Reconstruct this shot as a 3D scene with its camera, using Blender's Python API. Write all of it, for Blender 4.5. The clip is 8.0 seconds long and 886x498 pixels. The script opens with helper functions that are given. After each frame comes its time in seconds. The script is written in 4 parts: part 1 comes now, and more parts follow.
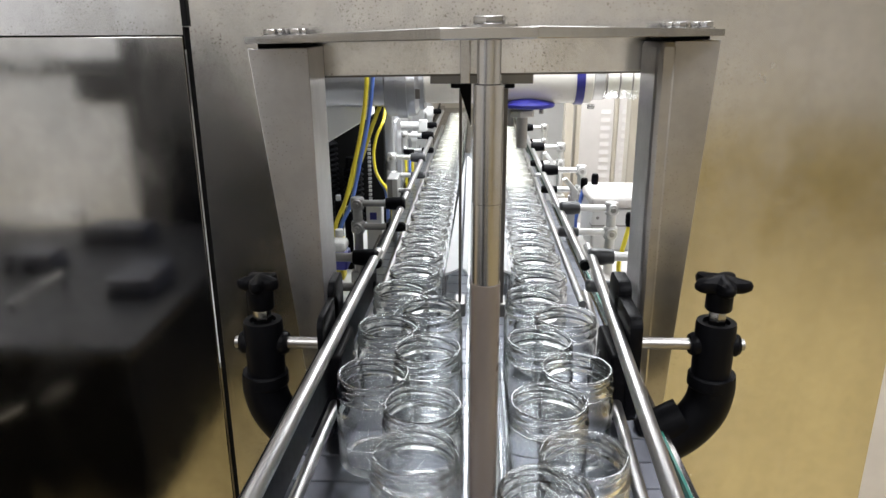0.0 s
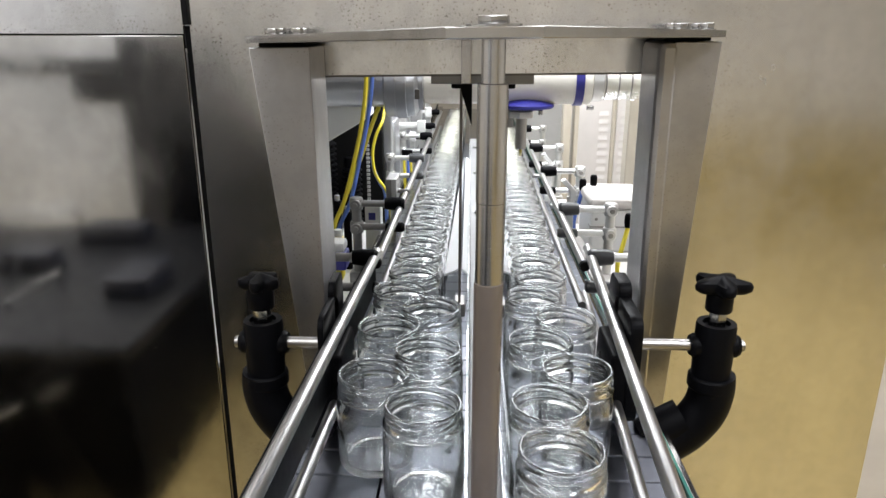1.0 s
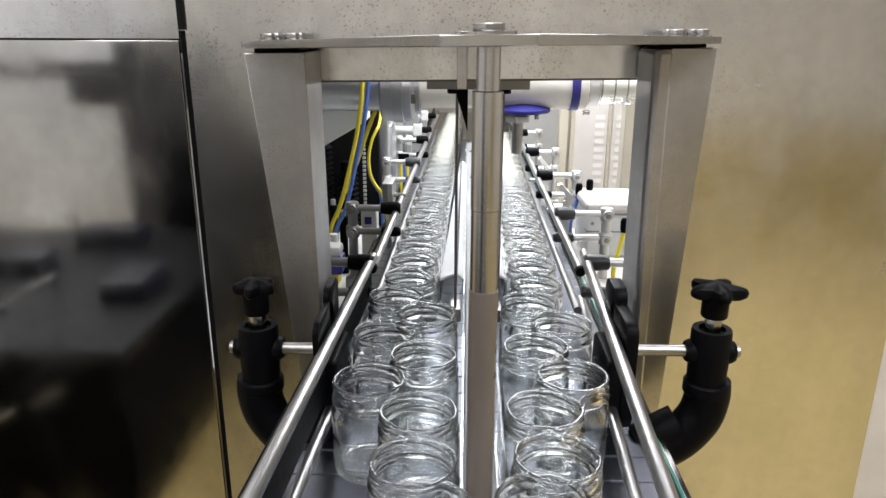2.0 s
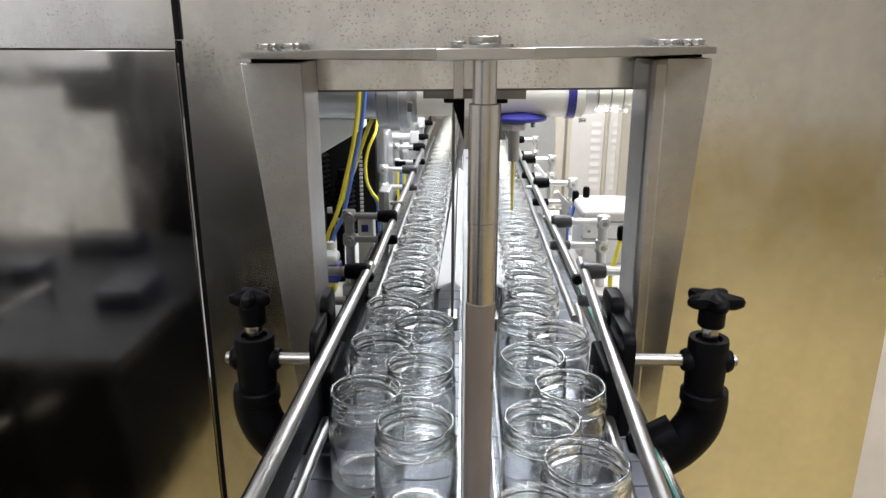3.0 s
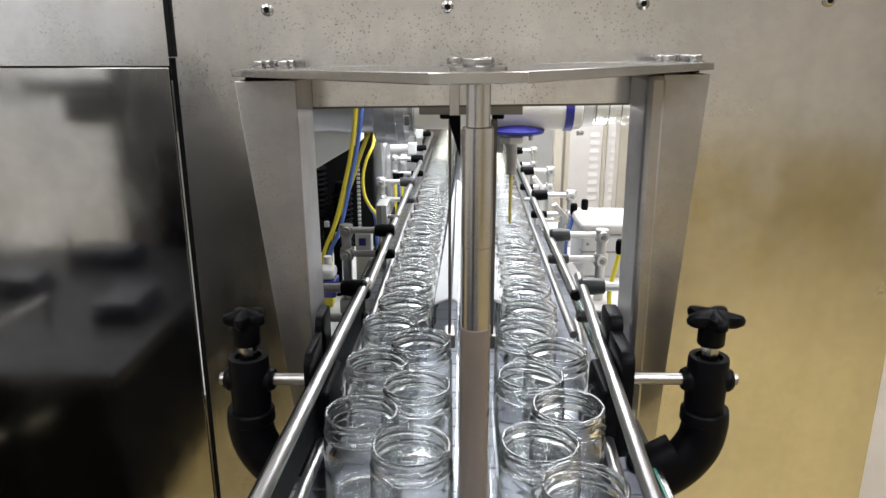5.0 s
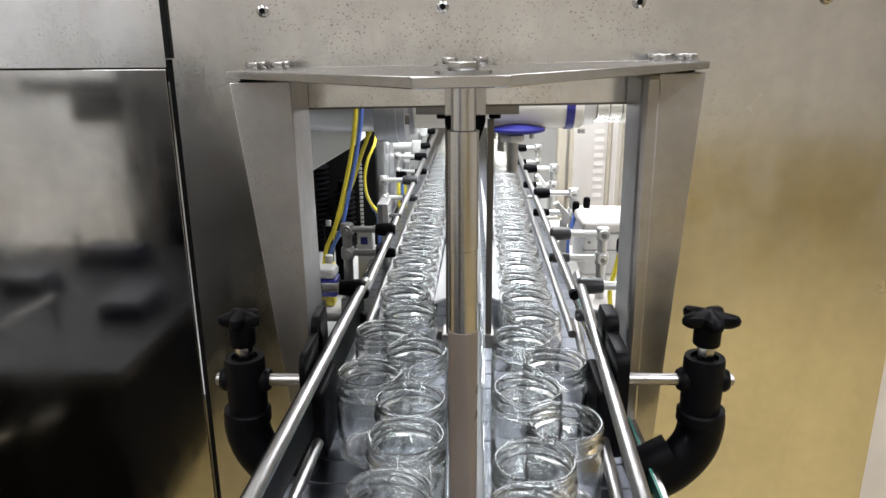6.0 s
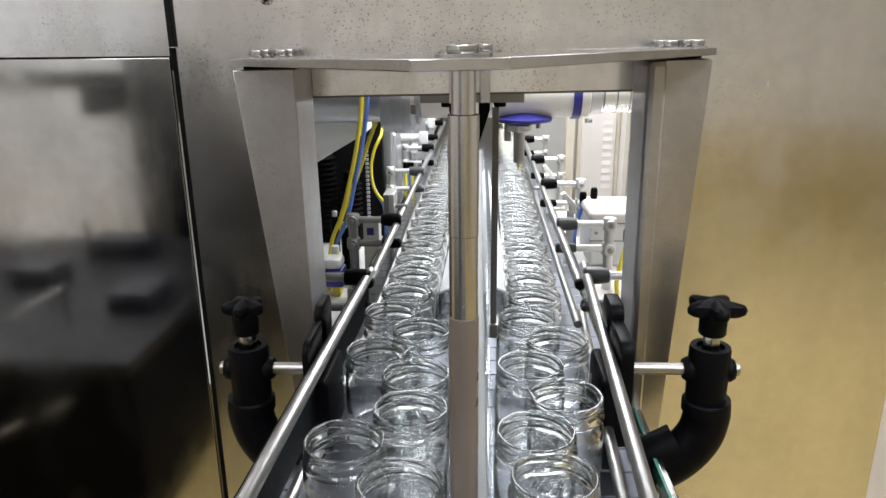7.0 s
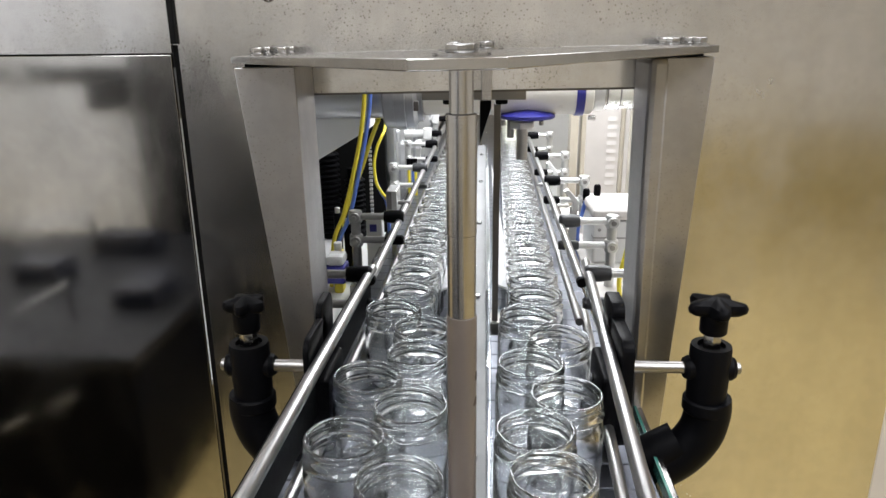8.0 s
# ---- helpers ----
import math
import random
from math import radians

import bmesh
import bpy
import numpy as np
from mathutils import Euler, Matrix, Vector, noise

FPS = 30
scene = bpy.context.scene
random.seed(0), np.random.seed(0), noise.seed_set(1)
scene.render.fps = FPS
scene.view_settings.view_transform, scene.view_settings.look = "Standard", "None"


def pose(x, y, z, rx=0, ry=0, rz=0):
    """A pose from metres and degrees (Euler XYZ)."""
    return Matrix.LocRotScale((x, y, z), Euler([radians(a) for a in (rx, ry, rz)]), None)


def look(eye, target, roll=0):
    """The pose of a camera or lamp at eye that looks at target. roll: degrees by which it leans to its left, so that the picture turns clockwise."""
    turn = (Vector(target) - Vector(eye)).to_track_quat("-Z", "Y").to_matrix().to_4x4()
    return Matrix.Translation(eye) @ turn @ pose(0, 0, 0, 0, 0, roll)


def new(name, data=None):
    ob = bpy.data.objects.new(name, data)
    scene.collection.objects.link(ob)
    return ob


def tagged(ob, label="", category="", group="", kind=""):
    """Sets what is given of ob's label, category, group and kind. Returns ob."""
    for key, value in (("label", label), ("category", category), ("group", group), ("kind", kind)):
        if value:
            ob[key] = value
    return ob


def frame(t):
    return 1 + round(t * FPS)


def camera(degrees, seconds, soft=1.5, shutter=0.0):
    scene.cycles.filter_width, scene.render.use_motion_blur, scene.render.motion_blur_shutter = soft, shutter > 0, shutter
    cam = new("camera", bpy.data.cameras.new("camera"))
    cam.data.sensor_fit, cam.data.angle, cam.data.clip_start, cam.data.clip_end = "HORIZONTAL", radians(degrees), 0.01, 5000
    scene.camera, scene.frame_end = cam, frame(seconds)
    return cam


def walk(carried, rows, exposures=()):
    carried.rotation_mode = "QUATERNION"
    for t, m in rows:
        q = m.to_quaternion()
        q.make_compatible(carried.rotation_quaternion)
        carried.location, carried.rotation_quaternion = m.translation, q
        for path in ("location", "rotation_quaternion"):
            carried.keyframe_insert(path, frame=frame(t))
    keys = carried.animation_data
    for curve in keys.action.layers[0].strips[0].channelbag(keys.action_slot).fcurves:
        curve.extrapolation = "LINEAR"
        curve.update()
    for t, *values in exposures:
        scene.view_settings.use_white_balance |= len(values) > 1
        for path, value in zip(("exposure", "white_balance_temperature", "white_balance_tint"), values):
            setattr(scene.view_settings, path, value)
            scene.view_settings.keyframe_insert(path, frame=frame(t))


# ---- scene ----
cam = camera(64.7, 8.0, shutter=0.4)
PATH = [
    (0, (-0.007, -0.758, 1.277), (-0.088, 1.147, 0.672), -0.2),
    (0.5, (-0.009, -0.758, 1.276), (-0.086, 1.147, 0.672), -0.0),
    (1, (-0.011, -0.758, 1.276), (-0.082, 1.148, 0.674), 0.1),
    (1.5, (-0.01, -0.757, 1.277), (-0.076, 1.15, 0.678), 0.2),
    (3, (-0.01, -0.755, 1.282), (-0.063, 1.159, 0.703), 0.2),
    (3.5, (-0.01, -0.752, 1.286), (-0.059, 1.164, 0.716), 0.2),
    (4, (-0.01, -0.75, 1.29), (-0.057, 1.169, 0.728), 0.2),
    (4.5, (-0.01, -0.747, 1.288), (-0.056, 1.174, 0.732), 0.1),
    (6, (0.006, -0.744, 1.293), (-0.071, 1.172, 0.727), -0.4),
    (6.5, (0.009, -0.743, 1.291), (-0.081, 1.17, 0.715), -0.5),
    (7, (0.011, -0.742, 1.288), (-0.092, 1.168, 0.703), -0.6),
    (7.5, (0.012, -0.74, 1.288), (-0.099, 1.167, 0.696), -0.6),
    (8, (0.015, -0.741, 1.29), (-0.102, 1.164, 0.693), -0.6),
]
walk(cam, [(t, look(eye, target, roll)) for t, eye, target, roll in PATH])

# ---- light ----
world = bpy.data.worlds.new("room_air")
scene.world = world
world.use_nodes = True
world.node_tree.nodes["Background"].inputs[0].default_value = (0.80, 0.86, 1.0, 1)
world.node_tree.nodes["Background"].inputs[1].default_value = 0.10
scene.view_settings.exposure = 0.43
scene.cycles.transparent_max_bounces = 48
scene.cycles.transmission_bounces = 16
scene.cycles.max_bounces = 16


def area_lamp(name, place, target, sx, sy, watts, colour):
    lamp = bpy.data.lights.new(name, "AREA")
    lamp.shape, lamp.size, lamp.size_y, lamp.energy, lamp.color = "RECTANGLE", sx, sy, watts, colour
    ob = new(name, lamp)
    ob.matrix_world = look(place, target)
    return ob


# Unseen ceiling panels, placed and weighted to brighten sheet, cabinet and right side.
CEILING_LIGHTS = ((-0.75, -1.9, 13), (0.95, -1.7, 48), (-2.6, -1.9, 57), (1.6, 1.6, 11), (2.3, -0.5, 12))
for lx, ly, watts in CEILING_LIGHTS:
    area_lamp("ceiling_panel_lamp", (lx, ly, 2.955), (lx, ly, 0), 0.5, 2.4, watts, (0.915, 0.93, 1.0))
# Unseen lamp added above the conveyor to brighten the machine's inside.
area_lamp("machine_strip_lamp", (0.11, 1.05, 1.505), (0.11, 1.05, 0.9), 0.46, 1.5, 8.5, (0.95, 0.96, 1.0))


# ---- materials ----
def material(name):
    m = bpy.data.materials.new(name)
    m.use_nodes = True
    nt = m.node_tree
    return m, nt, nt.nodes["Principled BSDF"]


def node(nt, kind, **values):
    n = nt.nodes.new(kind)
    for k, v in values.items():
        n.inputs[k].default_value = v
    return n


def coords(nt, scale=(1, 1, 1)):
    tc = nt.nodes.new("ShaderNodeTexCoord")
    mp = nt.nodes.new("ShaderNodeMapping")
    mp.inputs["Scale"].default_value = scale
    nt.links.new(tc.outputs["Object"], mp.inputs["Vector"])
    return mp.outputs["Vector"]


def noise_tex(nt, vec, scale, detail=4.0, rough=0.55):
    n = node(nt, "ShaderNodeTexNoise", Scale=scale, Detail=detail, Roughness=rough)
    nt.links.new(vec, n.inputs["Vector"])
    return n.outputs["Fac"]


def ramp(nt, fac, stops):
    r = nt.nodes.new("ShaderNodeValToRGB")
    el = r.color_ramp.elements
    while len(el) < len(stops):
        el.new(0.5)
    for e, (p, c) in zip(el, stops):
        e.position = p
        e.color = c if len(c) == 4 else (*c, 1)
    nt.links.new(fac, r.inputs["Fac"])
    return r.outputs["Color"]


def mixed(nt, mode, fac, a, b):
    n = nt.nodes.new("ShaderNodeMix")
    n.data_type, n.blend_type = "RGBA", mode
    n.inputs[0].default_value = fac if not hasattr(fac, "node") else 0
    if hasattr(fac, "node"):
        nt.links.new(fac, n.inputs[0])
    for sock, v in ((n.inputs[6], a), (n.inputs[7], b)):
        if hasattr(v, "node"):
            nt.links.new(v, sock)
        else:
            sock.default_value = (*v, 1)
    return n.outputs[2]


def bumped(nt, bsdf, height, strength, distance=0.001):
    b = node(nt, "ShaderNodeBump", Strength=strength, Distance=distance)
    nt.links.new(height, b.inputs["Height"])
    nt.links.new(b.outputs["Normal"], bsdf.inputs["Normal"])


def grey3(v):
    return (v, v, v)


def steel(name, tone, lo, hi, brush=(300, 300, 6), specks=0.0, smudge=0.10, bump=0.05, stain=0.0, dust=0.0, wave=0.0):
    """Stainless steel: brushed streaks, soft smudges and, where asked, small rust-brown pits."""
    m, nt, b = material(name)
    b.inputs["Metallic"].default_value = 1.0
    v1 = coords(nt)
    streak = noise_tex(nt, coords(nt, brush), 1.0, 3.0)
    cloud = noise_tex(nt, v1, 7.0, 5.0)
    drops = noise_tex(nt, v1, 60.0, 4.0)
    base = ramp(nt, cloud, [(0.3, tuple(c * (1 - smudge) for c in tone)), (0.7, tone)])
    base = mixed(nt, "MULTIPLY", 0.18, base, ramp(nt, drops, [(0.42, grey3(0.72)), (0.58, grey3(1.0))]))
    smear = noise_tex(nt, coords(nt, (11, 11, 1.6)), 1.0, 4.0)
    base = mixed(nt, "MULTIPLY", 0.5, base, ramp(nt, smear, [(0.35, grey3(0.78)), (0.62, grey3(1.0))]))
    if specks:
        vor = nt.nodes.new("ShaderNodeTexVoronoi")
        vor.inputs["Scale"].default_value = 270.0
        nt.links.new(v1, vor.inputs["Vector"])
        dots = ramp(nt, vor.outputs["Distance"], [(0.12, grey3(1.0)), (0.26, grey3(0.0))])
        few = ramp(nt, noise_tex(nt, v1, 14.0, 3.0), [(0.40, grey3(0.0)), (0.54, grey3(specks))])
        # the pitting fades out towards the sheet's clean side
        xyz = nt.nodes.new("ShaderNodeSeparateXYZ")
        nt.links.new(v1, xyz.inputs[0])
        few = mixed(nt, "MULTIPLY", 1.0, few, ramp(nt, xyz.outputs[0], [(0.10, grey3(1.0)), (0.34, grey3(0.12))]))
        base = mixed(nt, "MIX", mixed(nt, "MULTIPLY", 1.0, dots, few), base, (0.12, 0.09, 0.06))
    r = nt.nodes.new("ShaderNodeMapRange")
    r.inputs["To Min"].default_value, r.inputs["To Max"].default_value = lo, hi
    nt.links.new(noise_tex(nt, v1, 9.0, 4.0), r.inputs["Value"])
    rough = r.outputs["Result"]
    if stain:
        # dried water marks: duller patches with a crisp, ragged rim, drawn out downwards
        wet = ramp(nt, noise_tex(nt, coords(nt, (9, 9, 5)), 1.0, 7.0, 0.62), [(0.46, grey3(0.0)), (0.56, grey3(1.0)), (0.64, grey3(0.6)), (0.76, grey3(0.0))])
        rough = mixed(nt, "ADD", stain, rough, wet)
        base = mixed(nt, "MULTIPLY", 0.5 * stain, base, ramp(nt, wet, [(0.0, grey3(1.0)), (1.0, grey3(0.6))]))
    if dust:
        vd = nt.nodes.new("ShaderNodeTexVoronoi")
        vd.inputs["Scale"].default_value = 260.0
        nt.links.new(v1, vd.inputs["Vector"])
        motes = ramp(nt, vd.outputs["Distance"], [(0.07, grey3(1.0)), (0.14, grey3(0.0))])
        where = ramp(nt, noise_tex(nt, v1, 9.0, 3.0), [(0.52, grey3(0.0)), (0.64, grey3(dust))])
        spots = mixed(nt, "MULTIPLY", 1.0, motes, where)
        base = mixed(nt, "MIX", spots, base, (0.75, 0.74, 0.72))
        rough = mixed(nt, "ADD", 1.0, rough, spots)
    nt.links.new(base, b.inputs["Base Color"])
    nt.links.new(rough, b.inputs["Roughness"])
    bumped(nt, b, streak, bump, 0.0006)
    if wave:
        # long shallow buckles that bend the reflections
        buckle = node(nt, "ShaderNodeBump", Strength=wave, Distance=0.004)
        nt.links.new(noise_tex(nt, coords(nt, (5, 5, 3)), 1.0, 3.0, 0.45), buckle.inputs["Height"])
        nt.links.new(buckle.outputs["Normal"], b.inputs["Normal"].links[0].from_node.inputs["Normal"])
    return m


def plain(name, colour, rough, var=0.15, metal=0.0, scale=40.0, bump=0.05):
    m, nt, b = material(name)
    v = coords(nt)
    c = ramp(nt, noise_tex(nt, v, scale * 0.2, 4.0), [(0.3, tuple(x * (1 - var) for x in colour)), (0.7, tuple(min(1, x * (1 + var * 0.5)) for x in colour))])
    nt.links.new(c, b.inputs["Base Color"])
    b.inputs["Metallic"].default_value = metal
    r = nt.nodes.new("ShaderNodeMapRange")
    r.inputs["To Min"].default_value, r.inputs["To Max"].default_value = max(0.02, rough - 0.07), min(1, rough + 0.07)
    nt.links.new(noise_tex(nt, v, scale, 4.0), r.inputs["Value"])
    nt.links.new(r.outputs["Result"], b.inputs["Roughness"])
    if bump:
        bumped(nt, b, noise_tex(nt, v, scale * 6, 3.0), bump, 0.0004)
    return m


def clear(name, colour, ior, rough=0.0, thin=0.0):
    m, nt, b = material(name)
    b.inputs["Base Color"].default_value = (*colour, 1)
    b.inputs["Transmission Weight"].default_value = 1.0
    b.inputs["IOR"].default_value = ior
    b.inputs["Roughness"].default_value = rough
    if thin:
        # thin walls: part of the light passes straight on
        see = nt.nodes.new("ShaderNodeBsdfTransparent")
        see.inputs["Color"].default_value = (*colour, 1)
        mx = nt.nodes.new("ShaderNodeMixShader")
        mx.inputs["Fac"].default_value = thin
        nt.links.new(b.outputs["BSDF"], mx.inputs[1])
        nt.links.new(see.outputs["BSDF"], mx.inputs[2])
        nt.links.new(mx.outputs["Shader"], nt.nodes["Material Output"].inputs["Surface"])
    return m


def glowing(name, colour, strength):
    m, nt, b = material(name)
    b.inputs["Base Color"].default_value = (*colour, 1)
    b.inputs["Emission Color"].default_value = (*colour, 1)
    b.inputs["Emission Strength"].default_value = strength
    return m


SHEET = steel("satin_sheet_steel", (0.66, 0.65, 0.64), 0.12, 0.24, specks=0.85, smudge=0.16, stain=0.08, wave=0.40)
DOOR = steel("polished_door_steel", (0.62, 0.60, 0.57), 0.03, 0.11, smudge=0.3, bump=0.004, stain=0.05, dust=0.18, wave=0.12)
LEG = steel("folded_leg_steel", (0.48, 0.468, 0.466), 0.29, 0.41, brush=(6, 300, 300), specks=0.35, smudge=0.3, stain=0.06)
PLATE = steel("laser_cut_plate_steel", (0.46, 0.447, 0.435), 0.16, 0.26, smudge=0.2)
ROD = steel("drawn_bar_steel", (0.42, 0.415, 0.41), 0.28, 0.38, brush=(400, 6, 400), bump=0.02)
TURNED = steel("turned_post_steel", (0.50, 0.49, 0.49), 0.20, 0.30, brush=(6, 6, 700))
BOLT = steel("bolt_steel", (0.44, 0.435, 0.43), 0.16, 0.28)
CHAIN = steel("conveyor_chain_steel", (0.17, 0.18, 0.21), 0.22, 0.38, brush=(6, 300, 300))
DARKSTEEL = steel("dull_screw_steel", (0.30, 0.29, 0.28), 0.3, 0.4)
CASTING = plain("light_cast_aluminium", (0.56, 0.56, 0.55), 0.36, metal=0.75)
SLEEVE = plain("brown_grey_sleeve", (0.105, 0.085, 0.072), 0.30, 0.2, bump=0.08)
BENCH = plain("black_bench_paint", (0.006, 0.0065, 0.008), 0.7, 0.2, scale=8)
BENCHTOP = plain("dark_bench_steel", (0.018, 0.019, 0.023), 0.42, 0.4, metal=0.6, scale=12)
SLATE = plain("dark_blue_case_plastic", (0.014, 0.016, 0.026), 0.4, 0.3, scale=20)
BAR = plain("grey_divider_paint", (0.20, 0.20, 0.205), 0.5, 0.15)
INSIDE = plain("grey_housing_inside", (0.50, 0.50, 0.50), 0.5, 0.12, scale=6)
SAUCE = plain("pale_green_sauce", (0.48, 0.47, 0.37), 0.55, 0.10)
BLACK = plain("moulded_black_nylon", (0.0022, 0.0022, 0.0028), 0.46, 0.3, scale=120, bump=0.10)
RUBBER = plain("black_rubber", (0.006, 0.006, 0.006), 0.6, 0.3, scale=90)
GREYBAR = plain("grey_bracket_steel", (0.26, 0.255, 0.25), 0.4, metal=0.8)
DARKBAR = plain("dark_blackened_steel", (0.14, 0.13, 0.12), 0.4, metal=0.8)
for dull in (BLACK, RUBBER, BENCH):
    dull.node_tree.nodes["Principled BSDF"].inputs["Specular IOR Level"].default_value = 0.05
FLANGE = plain("grey_flange_steel", (0.44, 0.45, 0.47), 0.33, 0.10, metal=0.85)
# Lighter copy of the black nylon, for rail heads that catch the light.
LITHEAD = plain("lit_black_plastic", (0.03, 0.031, 0.034), 0.38, 0.3, scale=90)
HOSE = plain("milky_hose_plastic", (0.70, 0.69, 0.67), 0.3, 0.06)
GUIDE = plain("white_guide_plastic", (0.74, 0.75, 0.76), 0.34, 0.06)
WHITE = plain("white_machine_paint", (0.56, 0.56, 0.55), 0.4, 0.08)
CREAM = plain("cream_filler_plastic", (0.78, 0.75, 0.68), 0.3, 0.08)
LOUVRED = plain("warm_grey_cabinet_paint", (0.50, 0.475, 0.455), 0.45, 0.10)
BEIGE = plain("beige_profile_paint", (0.37, 0.335, 0.275), 0.45, 0.12)
GREEN = plain("green_wear_strip", (0.03, 0.15, 0.12), 0.25, 0.15)
BLUE = plain("blue_anodised_plastic", (0.018, 0.018, 0.20), 0.40, 0.12)
YCABLE = plain("yellow_cable_jacket", (0.72, 0.60, 0.04), 0.4, 0.08)
BCABLE = plain("blue_cable_jacket", (0.09, 0.17, 0.55), 0.4, 0.08)
OIL = plain("pale_yellow_sauce", (0.60, 0.50, 0.14), 0.25, 0.1)
GLASS = clear("jar_glass", (0.99, 0.998, 0.994), 1.5, 0.0, 0.06)
ACRYLIC = clear("clear_acrylic", (0.98, 0.995, 0.988), 1.40, 0.0, 0.6)
FLOOR = plain("ochre_epoxy_floor", (0.43, 0.325, 0.135), 0.35, 0.12, scale=6)
ROOMWALL = plain("off_white_room_wall", (0.72, 0.70, 0.66), 0.6, 0.06, scale=5)
DADO = plain("ochre_wall_dado", (0.52, 0.40, 0.15), 0.5, 0.12, scale=5)
DARKMETAL = plain("dark_cabinet_paint", (0.055, 0.055, 0.057), 0.75, 0.2, scale=8)
LIT = glowing("lit_panel", (0.94, 0.97, 1.0), 6.0)


# ---- mesh helpers ----


def link_mesh(bm, name, mat, smooth=False, crease=0.36):
    bmesh.ops.recalc_face_normals(bm, faces=bm.faces)
    if smooth:
        for f in bm.faces:
            f.smooth = True
        for e in bm.edges:
            if len(e.link_faces) == 2 and e.calc_face_angle(0) > crease:
                e.smooth = False
    me = bpy.data.meshes.new(name)
    bm.to_mesh(me)
    bm.free()
    me.materials.append(mat)
    return me


def part(name, bm, mat, parent, label="", smooth=True, crease=0.36):
    ob = new(name, link_mesh(bm, name, mat, smooth, crease))
    ob.parent = parent
    if label:
        tagged(ob, label)
    return ob


def thing(name, bm, mat, label, category, group="", kind="", smooth=True):
    return tagged(new(name, link_mesh(bm, name, mat, smooth)), label, category, group, kind)


def holder(name, place, label, category, group="", kind=""):
    ob = new(name)
    ob.empty_display_size = 0.02
    ob.location = place
    return tagged(ob, label, category, group, kind)


def box(x0, x1, y0, y1, z0, z1, bevel=0.0, seg=2, bm=None):
    own = bmesh.new()
    bmesh.ops.create_cube(own, size=1)
    for v in own.verts:
        v.co = Vector(((x0 + x1) / 2 + v.co.x * (x1 - x0), (y0 + y1) / 2 + v.co.y * (y1 - y0), (z0 + z1) / 2 + v.co.z * (z1 - z0)))
    if bevel:
        bmesh.ops.bevel(own, geom=list(own.edges), offset=bevel, segments=seg, affect="EDGES", profile=0.5)
    return joined(bm, own)


def joined(bm, own):
    if bm is None:
        return own
    me = bpy.data.meshes.new("join")
    own.to_mesh(me)
    own.free()
    bm.from_mesh(me)
    bpy.data.meshes.remove(me)
    return bm


def prism(outline, lo, hi, axis="z", bevel=0.0, bm=None):
    """A slab: an outline in the plane across the axis, between lo and hi on it."""
    own = bmesh.new()
    put = {"z": lambda a, b, c: (a, b, c), "y": lambda a, b, c: (a, c, b), "x": lambda a, b, c: (c, a, b)}[axis]
    low = [own.verts.new(put(a, b, lo)) for a, b in outline]
    high = [own.verts.new(put(a, b, hi)) for a, b in outline]
    own.faces.new(low), own.faces.new(high)
    n = len(outline)
    for i in range(n):
        own.faces.new((low[i], low[(i + 1) % n], high[(i + 1) % n], high[i]))
    if bevel:
        bmesh.ops.recalc_face_normals(own, faces=own.faces)
        bmesh.ops.bevel(own, geom=list(own.edges), offset=bevel, segments=2, affect="EDGES", profile=0.5)
    return joined(bm, own)


def lathe(profile, seg=32, close=False, at=(0, 0, 0), axis="z", bm=None):
    """A turned body: (radius, height) pairs; a radius of 0 closes the end."""
    own = bmesh.new()
    rings = []
    for r, z in profile:
        if r < 1e-6:
            rings.append([own.verts.new((0, 0, z))])
        else:
            rings.append([own.verts.new((r * math.cos(2 * math.pi * k / seg), r * math.sin(2 * math.pi * k / seg), z)) for k in range(seg)])
    for a, b in zip(rings, rings[1:]):
        for k in range(seg):
            q = (k + 1) % seg
            if len(a) == 1 and len(b) == 1:
                continue
            if len(a) == 1:
                own.faces.new((a[0], b[k], b[q]))
            elif len(b) == 1:
                own.faces.new((a[k], a[q], b[0]))
            else:
                own.faces.new((a[k], a[q], b[q], b[k]))
    m = {"z": Matrix(), "x": Matrix.Rotation(math.pi / 2, 4, "Y"), "y": Matrix.Rotation(-math.pi / 2, 4, "X")}[axis]
    own.transform(Matrix.Translation(at) @ m)
    return joined(bm, own)


def bar(r, length, at=(0, 0, 0), axis="z", seg=24, chamfer=0.0008, bm=None):
    c = min(chamfer, r * 0.4)
    return lathe([(0, 0), (r - c, 0), (r, c), (r, length - c), (r - c, length), (0, length)], seg, at=at, axis=axis, bm=bm)


def hexhead(across, height, at, bm=None):
    r = across / math.sqrt(3)
    pts = [(at[0] + r * math.cos(math.pi / 3 * k + 0.3), at[1] + r * math.sin(math.pi / 3 * k + 0.3)) for k in range(6)]
    return prism(pts, at[2], at[2] + height, "z", 0.0007, bm)


